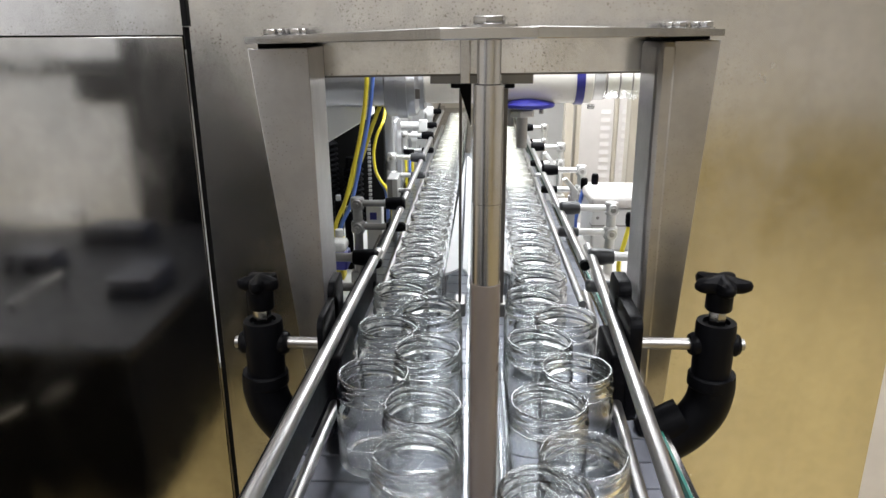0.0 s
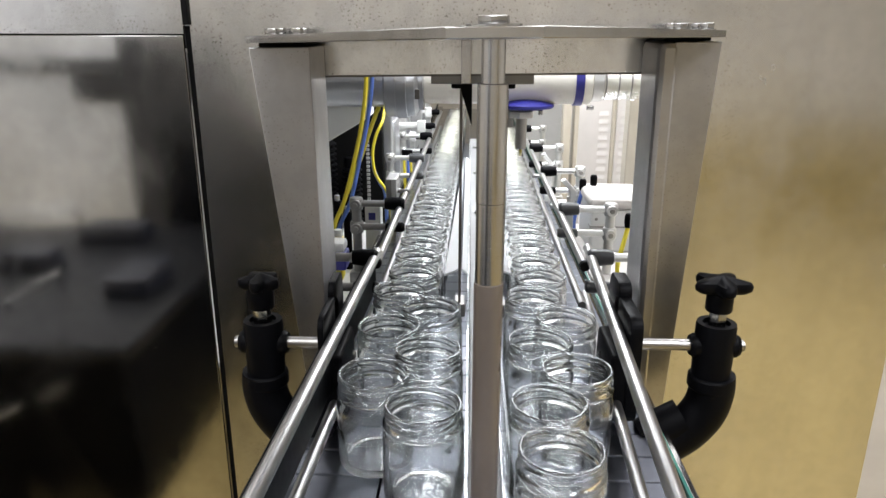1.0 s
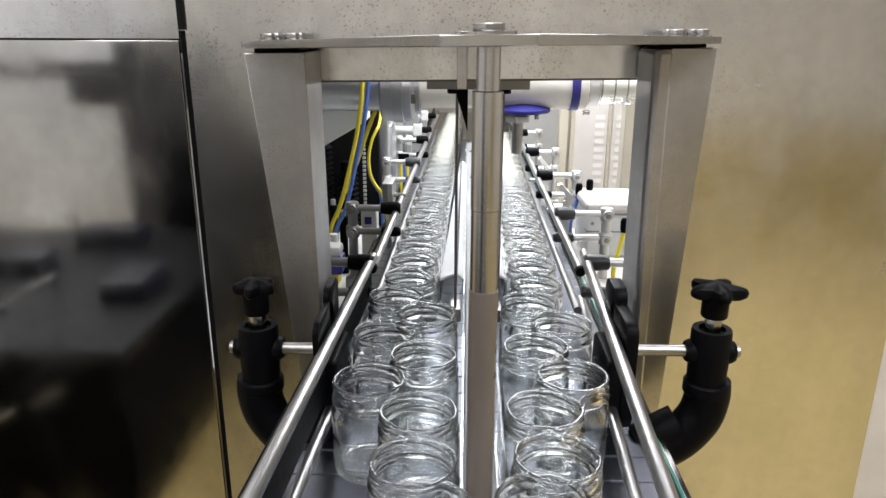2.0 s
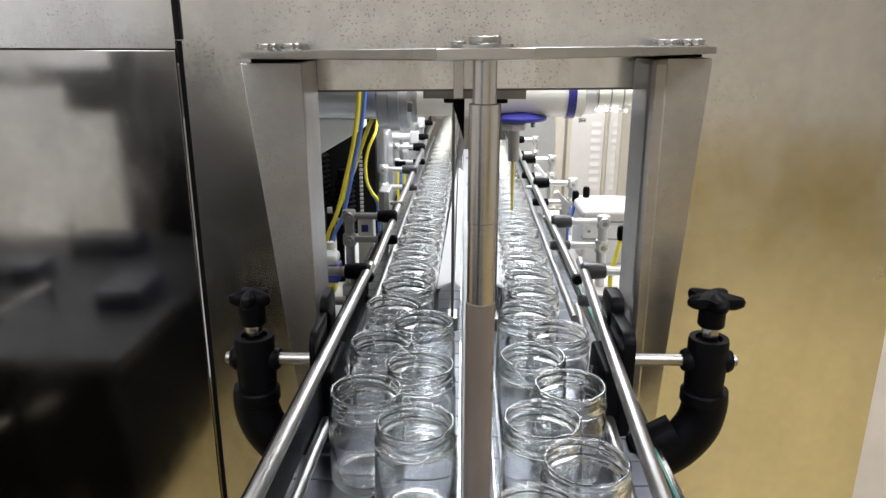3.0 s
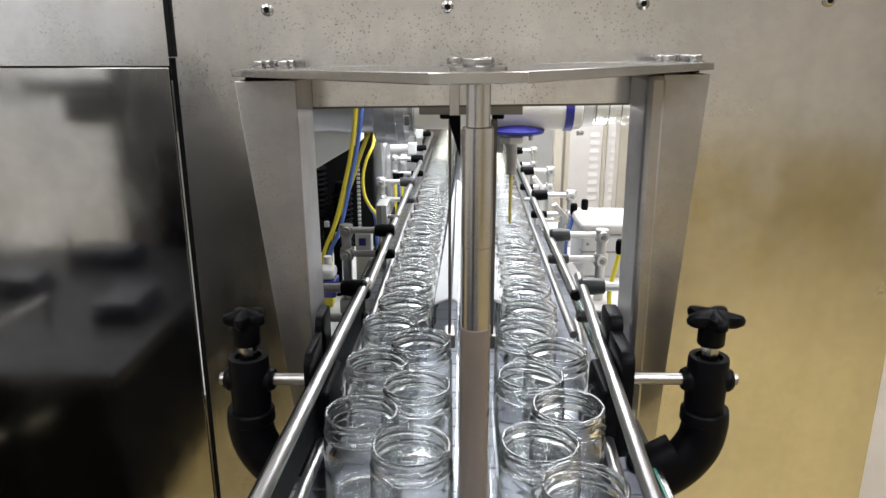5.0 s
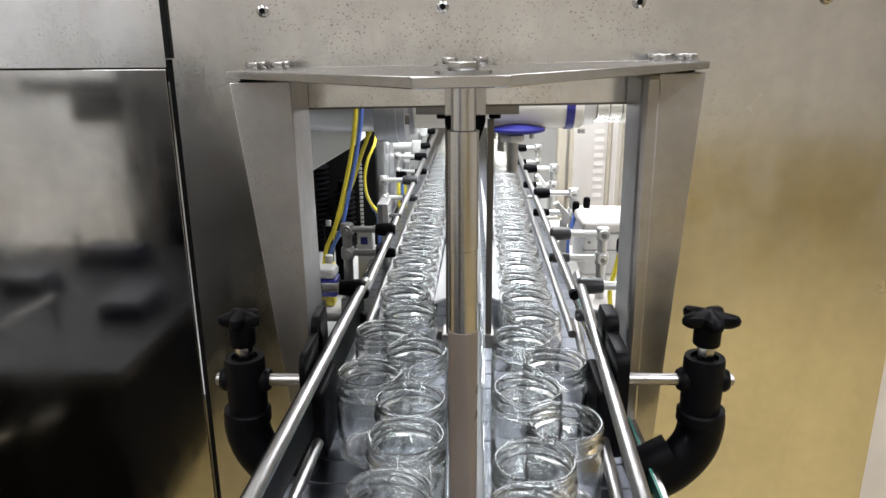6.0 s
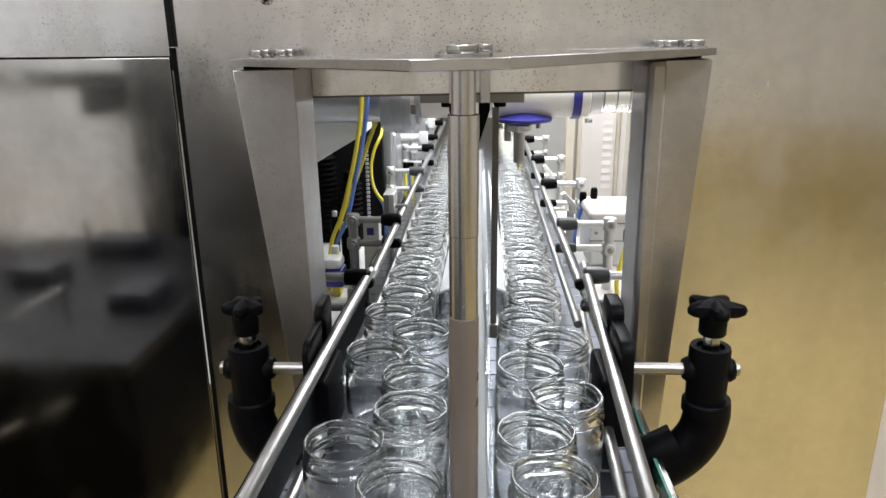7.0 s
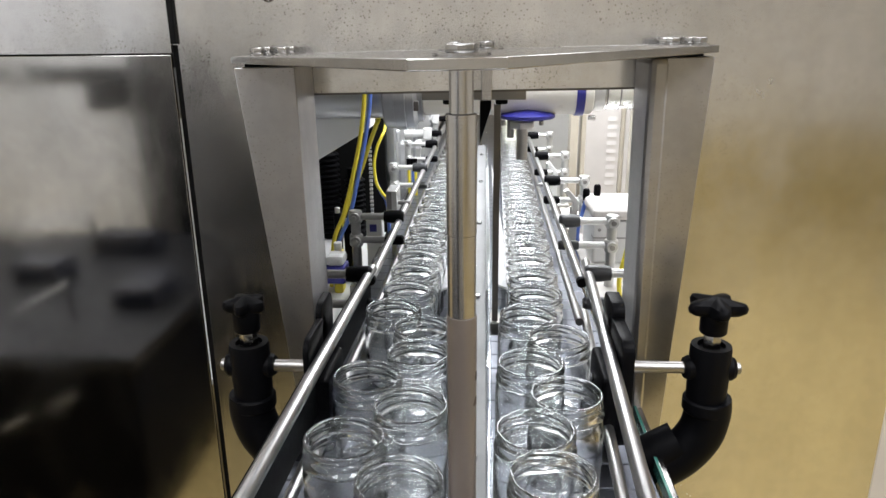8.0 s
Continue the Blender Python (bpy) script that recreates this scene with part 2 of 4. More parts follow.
def tube(points, r, seg=18, steps=8, bm=None):
    """A round cable through the points, smoothed, with closed ends."""
    pts = [Vector(p) for p in points]
    line = []
    for i in range(len(pts) - 1):
        p0, p1, p2, p3 = pts[max(i - 1, 0)], pts[i], pts[i + 1], pts[min(i + 2, len(pts) - 1)]
        for k in range(steps):
            u = k / steps
            line.append(0.5 * ((2 * p1) + (p2 - p0) * u + (2 * p0 - 5 * p1 + 4 * p2 - p3) * u * u + (3 * p1 - p0 - 3 * p2 + p3) * u ** 3))
    line.append(pts[-1])
    own = bmesh.new()
    side = Vector((0.3, 1, 0.1)).normalized()
    rings = []
    for i, p in enumerate(line):
        d = (line[min(i + 1, len(line) - 1)] - line[max(i - 1, 0)]).normalized()
        side = (side - d * side.dot(d)).normalized()
        up = d.cross(side)
        rings.append([own.verts.new(p + r * (math.cos(2 * math.pi * k / seg) * side + math.sin(2 * math.pi * k / seg) * up)) for k in range(seg)])
    for a, b in zip(rings, rings[1:]):
        for k in range(seg):
            own.faces.new((a[k], a[(k + 1) % seg], b[(k + 1) % seg], b[k]))
    own.faces.new(rings[0]), own.faces.new(rings[-1])
    return joined(bm, own)


# ---- room ----
def room():
    thing("floor", box(-4.5, 4.5, -5.0, 5.5, -0.1, 0.0), FLOOR, "ochre epoxy factory floor", "floor", kind="structure")
    thing("ceiling", box(-4.5, 4.5, -5.0, 5.5, 3.0, 3.1), ROOMWALL, "plain white factory ceiling", "ceiling", kind="structure")
    thing("wall_south", box(-4.5, 4.5, -5.15, -5.0, 0.5, 3.0), ROOMWALL, "off-white factory wall", "wall", kind="structure")
    thing("wall_dado_south", box(-4.5, 4.5, -5.15, -4.99, 0.0, 0.5), DADO, "ochre painted lower wall", "wall", kind="structure")
    thing("wall_north", box(-4.5, 4.5, 5.5, 5.65, 0.0, 3.0), ROOMWALL, "off-white factory wall", "wall", kind="structure")
    thing("wall_west", box(-4.65, -4.5, -5.0, 5.5, 0.0, 3.0), ROOMWALL, "off-white factory wall", "wall", kind="structure")
    thing("wall_east", box(4.5, 4.65, -5.0, 5.5, 0.0, 3.0), ROOMWALL, "off-white factory wall", "wall", kind="structure")
    # Added glowing panels, one at each assumed lamp position.
    for x, y, watts in CEILING_LIGHTS:
        lamp = holder("ceiling_light", (x, y, 2.98), "unseen white ceiling light panel, added to light the room", "ceiling light", "ceiling lights")
        part("light_frame", box(-0.28, 0.28, -1.24, 1.24, 0.0, 0.018, 0.004), WHITE, lamp)
        part("diffuser", box(-0.25, 0.25, -1.2, 1.2, -0.008, -0.002), LIT, lamp, "glowing white diffuser")
    # dark equipment across the aisle, which shows in the polished door
    cab = holder("dark_cabinet", (-1.6, -2.9, 0), "dark grey equipment cabinet across the aisle", "cabinet")
    part("body", box(-0.08, 0.42, -0.3, 0.3, 0.08, 1.24, 0.01), DARKMETAL, cab)
    part("plinth", box(-0.05, 0.39, -0.27, 0.27, 0.0, 0.08), RUBBER, cab)
    chest = holder("dark_cabinet", (-0.90, -2.14, 0), "low black equipment cabinet beside the bench", "cabinet")
    part("body", box(-0.33, 0.40, -0.18, 0.18, 0.05, 0.90, 0.01), BENCH, chest)
    part("drawer_unit", box(0.07, 0.40, 0.183, 0.52, 0.05, 0.88, 0.008), BENCH, chest)
    part("plinth", box(-0.30, 0.37, -0.15, 0.15, 0.0, 0.05), RUBBER, chest)
    bench = holder("low_dark_bench", (-1.53, -1.42, 0), "low black equipment bench with a dark steel top", "bench")
    part("bench_top", box(-1.12, 0.68, -0.50, 0.63, 0.48, 0.52, 0.006), BENCHTOP, bench, "dark steel bench top")
    part("bench_body", box(-1.08, 0.66, -0.47, 0.60, 0.0, 0.48, 0.006), BENCH, bench)
    # Pipes are white so their glints show as streaks in the door.
    for p, q, thick in (((-0.15, -0.18, 0.66), (0.14, -0.18, 0.685), 0.007), ((0.25, 0.42, 0.555), (0.41, 0.42, 0.645), 0.006), ((-0.30, -0.30, 0.60), (0.10, -0.26, 0.63), 0.008),
                        ((0.44, 0.62, 0.375), (0.50, 0.62, 0.405), 0.006), ((0.30, 0.62, 0.31), (0.37, 0.62, 0.345), 0.006)):
        part("bench_pipe", tube([p, q], thick, 18, 1), GUIDE, bench, "pipe end on the bench, white for its mirrored glint")
        if p[2] > 0.5:
            for e in (p, q):
                part("pipe_stand", bar(0.004, e[2] - 0.518, (e[0], e[1], 0.518)), BENCH, bench)
    for x, y, w, d, h, mat, nm in ((0.10, 0.05, 0.16, 0.12, 0.07, SLATE, "dark blue"), (0.52, 0.20, 0.13, 0.20, 0.06, SLATE, "dark blue"), (-0.25, 0.28, 0.22, 0.14, 0.05, DARKMETAL, "grey"), (0.22, -0.28, 0.24, 0.12, 0.07, SLATE, "dark blue"), (-0.10, 0.48, 0.14, 0.10, 0.045, SLATE, "dark blue")):
        k = holder("tool_case", (-1.53 + x, -1.42 + y, 0.52), f"low {nm} tool case lying on the bench", "tool case", "tool cases on the bench")
        part("case_shell", box(-w / 2, w / 2, -d / 2, d / 2, 0.0, h * 0.6, 0.006), mat, k)
        part("case_lid", box(-w / 2, w / 2, -d / 2, d / 2, h * 0.6 + 0.002, h, 0.008), mat, k)
    lit = holder("white_cabinet", (-2.58, -3.0, 0), "tall white steel cabinet", "cabinet")
    part("body", box(-0.62, 0.86, -0.25, 0.25, 0.06, 1.9, 0.01), GUIDE, lit)
    for x0, x1 in ((-0.60, 0.10), (0.12, 0.46), (0.48, 0.84)):
        part("cabinet_door", box(x0, x1, 0.251, 0.262, 0.10, 1.02, 0.004), GUIDE, lit)
    part("fascia", box(-0.60, 0.85, 0.251, 0.268, 1.07, 1.13, 0.004), DARKMETAL, lit, "dark narrow fascia")
    part("control_panel", box(0.60, 0.85, 0.263, 0.275, 0.93, 1.06, 0.004), DARKMETAL, lit, "dark control panel")
    part("plinth", box(-0.58, 0.82, -0.22, 0.22, 0.0, 0.06), RUBBER, lit)

    far = holder("cream_cabinet", (1.35, 1.15, 0), "cream painted steel cabinet", "cabinet")
    part("body", box(-0.42, 0.60, -0.35, 0.35, 0.06, 1.05, 0.01), LOUVRED, far)
    part("plinth", box(-0.40, 0.58, -0.32, 0.32, 0.0, 0.06), RUBBER, far)
    part("cabinet_door", box(-0.38, 0.08, -0.362, -0.351, 0.10, 1.0, 0.003), LOUVRED, far)
    part("cabinet_door", box(0.09, 0.56, -0.362, -0.351, 0.10, 1.0, 0.003), LOUVRED, far)


# ---- the machine's housing ----
OPEN_L, OPEN_R, OPEN_T, OPEN_B = -0.168, 0.178, 1.2305, 0.74


def housing():
    bm = box(-0.305, OPEN_L, 0.0, 0.003, 0.1, 2.0)
    box(OPEN_R, 0.4775, 0.0, 0.003, 0.1, 2.0, bm=bm)
    box(OPEN_L, OPEN_R, 0.0, 0.003, OPEN_T, 2.0, bm=bm)
    box(OPEN_L, OPEN_R, 0.0, 0.003, 0.1, OPEN_B, bm=bm)
    sheet = thing("wall_front_sheet", bm, SHEET, "satin stainless front sheet with small rust pits", "machine panel", kind="structure", smooth=False)
    # folded flange round the mouth
    part("mouth_flange", box(OPEN_L, OPEN_R, 0.003, 0.028, OPEN_T, OPEN_T + 0.002), SHEET, sheet)
    # Dark strip stands in for the shadow line below the folded lip.
    part("mouth_edge", box(OPEN_L, OPEN_R, -0.0006, 0.0026, OPEN_T - 0.0022, OPEN_T - 0.0002), DARKBAR, sheet, "dark strip for the shadow line under the mouth's lip")
    part("side_return", box(0.4745, 0.4775, 0.003, 0.14, 0.1, 2.0), SHEET, sheet)
    slanted(sheet)
    for x in (-0.2055, -0.0225, 0.173, 0.3555):
        s = holder("panel_screw", (x, 0, 1.3278 + 0.014 * x), "small round-headed steel screw in the sheet", "screw", "screws of the front sheet")
        part("screw_head", lathe([(0.0, 0.0), (0.0062, 0.0), (0.0062, 0.0018), (0.005, 0.0036), (0.0031, 0.0042), (0.0031, 0.0018), (0, 0.0018)], 20, axis="y", at=(0, 0, 0)), BOLT, s)
        part("socket", bar(0.0030, 0.0006, (0, 0.0019, 0), "y"), RUBBER, s, "dark hex socket")
        s.rotation_euler = (0, 0, math.pi)
    door = holder("machine_door", (-0.8, 0, 0.1), "polished stainless machine door, closed", "machine door")
    part("door_panel", box(-0.50, 0.488, -0.004, 0.0, 0.0, 1.168, 0.0004), DOOR, door)
    thing("wall_front_upper", box(-1.3, -0.312, -0.001, 0.002, 1.270, 2.0), SHEET, "satin stainless panel above the door", "machine panel", kind="structure", smooth=False)
    seal = holder("door_seal", (-0.3085, 0, 0.1), "black rubber seal between the steel panels", "rubber seal")
    part("seal_strip", box(-0.0034, 0.0034, 0.0035, 0.008, 0.0, 1.178), RUBBER, seal)
    # Added strip keeps inside light from showing through the door's top gap.
    part("top_seal", box(-0.99, -0.0045, 0.003, 0.007, 1.155, 1.185), RUBBER, seal, "added black strip blocking light behind the door's top edge")
    part("seal_cover", box(-0.0022, 0.0042, -0.005, 0.006, 1.179, 1.9, 0.001), RUBBER, seal, "raised black upper strip")
    # closed sides, back and roof; the right side is open above the worktop
    thing("wall_machine_left", box(-1.303, -1.3, 0.0, 2.6, 0.1, 2.0), INSIDE, "grey inside of the machine housing", "machine panel", kind="structure")
    thing("wall_machine_back", box(-1.3, -0.36, 2.6, 2.603, 0.1, 2.0), INSIDE, "grey inside of the machine housing", "machine panel", kind="structure")
    bm = box(-0.36, -0.20, 2.6, 2.603, 0.1, 2.0)
    box(0.205, 0.483, 2.6, 2.603, 0.1, 2.0, bm=bm)
    box(-0.20, 0.205, 2.6, 2.603, 1.16, 2.0, bm=bm)
    thing("wall_machine_far", bm, WHITE, "white far panel with a mouth for the conveyor", "machine panel", kind="structure", smooth=False)
    thing("ceiling_machine", box(-1.3, 0.483, 0.003, 2.6, 2.0, 2.003), WHITE, "white roof of the machine housing", "machine panel", kind="structure")
    # Added fitting that carries the fill lamp, hidden above the mouth.
    lamp = holder("machine_light", (0.11, 1.05, 1.53), "unseen white light fitting, added to light the machine's inside", "machine light")
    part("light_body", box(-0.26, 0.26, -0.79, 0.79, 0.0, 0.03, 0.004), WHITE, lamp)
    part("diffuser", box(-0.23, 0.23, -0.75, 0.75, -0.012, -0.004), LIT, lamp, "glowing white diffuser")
    for y in (-0.45, 0.45):
        part("hanger", bar(0.006, 0.47, (0, y, 0.03)), ROD, lamp)


# ---- the bracket over the mouth ----
def tapered(top, bottom, y0, y1, bevel, bm=None):
    """An upright whose side edges run from the top pair of x, z to the bottom pair."""
    (a, b, zt), (c, d, zb) = top, bottom
    return prism([(a, zt), (b, zt), (d, zb), (c, zb)], y0, y1, "y", bevel, bm)


def gantry():
    g = holder("steel_bracket_frame", (0, 0, 0.70), "folded stainless legs carrying a pointed top plate", "bracket frame")
    g.location = (0, 0, 0)
    part("leg", tapered((-0.223, -0.1645, 1.261), (-0.167, -0.1595, 0.72), -0.071, -0.001, 0.0009), LEG, g, "tapering folded steel leg, scratched")
    right = part("leg", tapered((0.1655, 0.1865, 1.262), (0.171, 0.1895, 0.72), -0.071, -0.001, 0.006), LEG, g, "folded steel leg with a rounded inner edge")
    part("leg_flange", tapered((0.1805, 0.2232, 1.2615), (0.1855, 0.1965, 0.715), -0.0702, -0.0015, 0.0008), LEG, right, "tapering welded flange")
    # Spacers coloured black to carry the shadow wedge beneath the plate.
    for x in (-0.194, 0.194):
        part("spacer_pad", box(x - 0.022, x + 0.022, -0.060, -0.012, 1.262 if x > 0 else 1.261, 1.2653, 0.0006), RUBBER, g, "thin spacer, blackened for the shadow under the plate")
    outline = [(-0.224, -0.002), (-0.224, -0.074), (-0.024, -0.386), (0.026, -0.386), (0.2245, -0.074), (0.2245, -0.002)]
    bm = prism(outline, 1.2653, 1.2715, "z", 0.0006)
    for v in bm.verts:
        v.co.z += 0.0055 * (-0.07 - v.co.y) / 0.31 if v.co.y < -0.1 else 0.0
    plate = part("top_plate", bm, PLATE, g, "pointed laser-cut steel plate")
    for x in (-0.205, -0.181, 0.189, 0.214):
        for y in (-0.05, -0.022):
            b = part("hex_bolt", lathe([(0, 0), (0.0085, 0), (0.0085, 0.0014), (0, 0.0014)], 24, at=(x, y, 1.2715)), BOLT, plate)
            part_bm = hexhead(0.0125, 0.0056, (x, y, 1.2729))
            b.data = link_mesh(joined(bmesh_from(b.data), part_bm), "hex_bolt", BOLT, True)
    tip = lathe([(0, 0), (0.016, 0), (0.016, 0.002), (0, 0.002)], 32, at=(0.002, -0.345, 1.2764))
    hexhead(0.0165, 0.0046, (0.002, -0.345, 1.2784), bm=tip)
    part("tip_bolt", tip, BOLT, plate, "large hex bolt on a washer")
    for q, x in ((-1, -0.0151), (1, 0.0163)):
        b = lathe([(0, 0), (0.0165, 0), (0.0165, 0.0012), (0, 0.0012)], 28, at=(x, -0.022, 1.2715))
        hexhead(0.0135, 0.0062, (x, -0.022, 1.2727), bm=b)
        part("hex_bolt", b, BOLT, plate)
        # hanger tab under the plate with a black pointed end
        part("hanger_tab", box(x - 0.0050, x + 0.0050, -0.027, -0.017, 1.2222, 1.2652, 0.0006), TURNED, plate, "bright square steel tab")
        inner = x - q * 0.0065
        part("pointed_end", prism([(x + q * 0.0050, 1.2218), (x + q * 0.0050, 1.2150), (inner, 1.1790), (inner, 1.2218)], -0.0265, -0.0175, "y", 0.0004), BLACK, plate, "black pointed end of the tab")
    slanted(g)


SLANT = 0.014


def slanted(top):
    """The machine stands a little out of level: its sheet and bracket rise towards the right."""
    for o in (top, *top.children_recursive):
        if o.type == "MESH" and o.data.name not in SLANTED:
            SLANTED.add(o.data.name)
            for v in o.data.vertices:
                v.co.z += SLANT * v.co.x


SLANTED = set()


def bmesh_from(me):
    bm = bmesh.new()
    bm.from_mesh(me)
    return bm


def centre_post():
    p = holder("stepped_post", (0.002, -0.352, 0.905), "stepped round steel post hanging from the plate", "post")
    part("neck", bar(0.0068, 0.0242, (0, 0, 0.3413), chamfer=0.0002), TURNED, p)
    part("upper_sleeve", bar(0.0088, 0.0688, (0, 0, 0.2724), seg=40, chamfer=0.0002), TURNED, p)
    part("middle_sleeve", bar(0.0085, 0.0504, (0, 0, 0.222), seg=40, chamfer=0.0002), TURNED, p)
    part("lower_sleeve", bar(0.0091, 0.222, (0, 0, 0.0), seg=40, chamfer=0.0002), SLEEVE, p, "matt brown-grey lower sleeve")
    part("foot", bar(0.0095, 0.006, (0, 0, -0.0045), seg=40), TURNED, p)


def rounded(a0, a1, b0, b1, rad, steps=5):
    """The outline of a rectangle with rounded corners."""
    out = []
    for ca, cb, start in ((a1 - rad, b0 + rad, -90), (a1 - rad, b1 - rad, 0), (a0 + rad, b1 - rad, 90), (a0 + rad, b0 + rad, 180)):
        for k in range(steps + 1):
            w = math.radians(start + 90 * k / steps)
            out.append((ca + rad * math.cos(w), cb + rad * math.sin(w)))
    return out


# ---- rail clamps beside the conveyor ----
def star_knob(at, parent, reach):
    """A five-armed grip on a stem."""
    bm = bmesh.new()
    n = 60
    rings = []
    for r, z in ((0.45, 0.0), (0.80, 0.001), (0.97, 0.004), (1.0, 0.008), (0.93, 0.0115), (0.55, 0.0135), (0.25, 0.0155)):
        ring = []
        for k in range(n):
            a = 2 * math.pi * k / n
            lobe = reach * (0.60 + 0.40 * (0.5 + 0.5 * math.cos(5 * a + 1.571)))
            ring.append(bm.verts.new((lobe * r * math.cos(a), lobe * r * math.sin(a), z)))
        rings.append(ring)
    for a, b in zip(rings, rings[1:]):
        for k in range(n):
            bm.faces.new((a[k], a[(k + 1) % n], b[(k + 1) % n], b[k]))
    bm.faces.new(rings[0]), bm.faces.new(rings[-1])
    bm.transform(Matrix.Translation(at))
    lathe([(0.0, -0.0185), (0.0112, -0.0185), (0.0122, -0.0170), (0.0122, 0.002), (0.011, 0.006)], 28, at=at, bm=bm)
    return part("star_knob", bm, BLACK, parent, "black five-armed star knob", crease=0.9)


def rail_clamp(side, x_body, y, rail_x):
    c = holder("rail_clamp", (x_body, y, 0.86), "black plastic guide rail clamp with a star knob", "rail clamp", "guide rail clamps")
    s = side
    body = lathe([(0, 0.096), (0.0165, 0.096), (0.0178, 0.099), (0.0185, 0.12), (0.0185, 0.150), (0.0178, 0.1535), (0.0125, 0.1535), (0.0125, 0.149), (0, 0.149)], 36)
    lathe([(0, -0.023), (0.0095, -0.023), (0.0115, -0.0195), (0.0115, 0.0195), (0.0095, 0.023), (0, 0.023)], 28, at=(0, 0, 0.130), axis="x", bm=body)
    part("clamp_body", body, BLACK, c)
    part("stud", hexhead(0.0145, 0.018, (0, 0, 0.149)), BOLT, c, "bright hex stud")
    star_knob((0, 0, 0.184), c, 0.0275 if s > 0 else 0.0205)
    arm = tube([(0.002 * s, 0, 0.099), (0.003 * s, 0, 0.082), (-0.003 * s, -0.001, 0.060), (-0.020 * s, -0.002, 0.038), (-0.046 * s, -0.003, 0.020)], 0.0212, 20, 8)
    lathe([(0, 0), (0.020, 0), (0.0215, 0.002), (0.0215, 0.012), (0.020, 0.014), (0, 0.014)], 32, at=(0.001 * s, 0, 0.086), bm=arm)
    tube([(-0.022 * s, -0.001, 0.052), (-0.040 * s, -0.002, 0.042), (-0.058 * s, -0.003, 0.030)], 0.0195, 20, 6, bm=arm)
    part("swivel_arm", arm, BLACK, c, "curved black swivel arm")
    reach = abs(x_body - rail_x)
    part("cross_rod", bar(0.0057, reach + 0.016, (-s * (reach - 0.012) - 0.0 if s > 0 else -0.028, 0, 0.130), "x"), DARKSTEEL, c, "dull steel cross rod")
    x_in = rail_x - x_body
    span = lambda a, b: (min(x_in + s * a, x_in + s * b), max(x_in + s * a, x_in + s * b))
    wide = 0.0185 if s > 0 else 0.0125
    blk = box(*span(-0.009, wide), -0.020, 0.054, 0.056, 0.126, 0.005, 3)
    prism(rounded(-0.022, 0.056, 0.054, 0.163, 0.013), *span(0.0068, wide), "x", 0.0008, bm=blk)
    prism(rounded(0.036, 0.084, 0.130, 0.176, 0.012), *span(0.0068, wide + 0.001), "x", 0.0008, bm=blk)
    part("rail_block", blk, BLACK, c, "rounded black rail holder", crease=0.5)
    part("block_screw", lathe([(0, 0), (0.0045, 0), (0.0045, 0.002), (0.0028, 0.003), (0, 0.003)], 20, at=(x_in - s * 0.0112, 0.028, 0.104), axis="x"), BOLT, c)
    return c


# ---- conveyor ----
def straight(points, r, name, parent, label=""):
    return part(name, tube(points, r, 20, 1), ROD, parent, label)


def conveyor():
    c = holder("conveyor", (0, 0, 0), "stainless conveyor with green wear strips", "conveyor")
    for s, x in ((-1, -0.178), (1, 0.181)):
        part("side_plate", box(x - 0.003, x + 0.003, -2.4, 2.9, 0.76, 0.905, 0.001), PLATE, c)
        part("wear_strip", box(x - 0.0045 * s - 0.0015, x - 0.0045 * s + 0.0015, -2.4, 2.9, 0.893, 0.907, 0.0005), GREEN if s > 0 else RUBBER, c, "green plastic wear strip" if s > 0 else "black plastic wear strip")
        part("inner_ledge", box(min(x - s * 0.0065, x - s * 0.028), max(x - s * 0.0065, x - s * 0.028), -2.4, 2.9, 0.880, 0.891, 0.001), PLATE, c)
    part("bed_plate", box(-0.150, 0.153, -2.4, 2.9, 0.872, 0.880, 0.001), PLATE, c)
    for y in (-2.0, -0.9, 1.5, 2.6):
        for x in (-0.165, 0.168):
            part("support_leg", box(x - 0.018, x + 0.018, y - 0.018, y + 0.018, 0.03, 0.76, 0.003), PLATE, c)
            part("levelling_foot", lathe([(0, 0), (0.03, 0), (0.03, 0.006), (0.012, 0.016), (0.012, 0.03), (0, 0.03)], 24, at=(x, y, 0)), RUBBER, c)
        part("cross_member", box(-0.147, 0.150, y - 0.015, y + 0.015, 0.3, 0.34, 0.002), PLATE, c)
    rails = ((-1, ((-0.1475, -0.62), (-0.1275, 0.10)), ((-0.1260, 0.075), (-0.1130, 1.75))),
             (1, ((0.1070, -0.62), (0.1470, 0.13)), ((0.1350, 0.075), (0.1420, 1.75))))
    for s, near, far in rails:
        r = holder("guide_rail", (0, 0, 0), "bright round steel guide rail beside the jars", "guide rail", "guide rails")
        straight([(near[0][0], near[0][1], 1.0), (near[1][0], near[1][1], 1.0)], 0.0060, "upper_rail", r)
        straight([(near[0][0], near[0][1], 0.935), (near[1][0], near[1][1], 0.935)], 0.0055, "lower_rail", r)
        if s < 0:
            # black plastic backing that carries the rail
            (xa, ya), (xb, yb) = near
            back = prism([(xa - 0.012, ya), (xa - 0.003, ya), (xb - 0.003, yb), (xb - 0.012, yb)], 0.948, 0.9945, "z", 0.001)
            part("rail_backing", back, BLACK, r, "black plastic rail backing")
        f = holder("guide_rail", (0, 0, 0), "bright round steel guide rail inside the machine", "guide rail", "guide rails")
        straight([(far[0][0], far[0][1], 0.993), (far[1][0], far[1][1], 0.993)], 0.0056, "upper_rail", f)
        straight([(far[0][0], far[0][1], 0.940), (far[1][0], far[1][1], 0.940)], 0.0052, "lower_rail", f)
        part("end_cap", bar(0.0064, 0.009, (far[0][0], far[0][1] - 0.004, 0.993), "y"), RUBBER, f, "dark rail end cap")


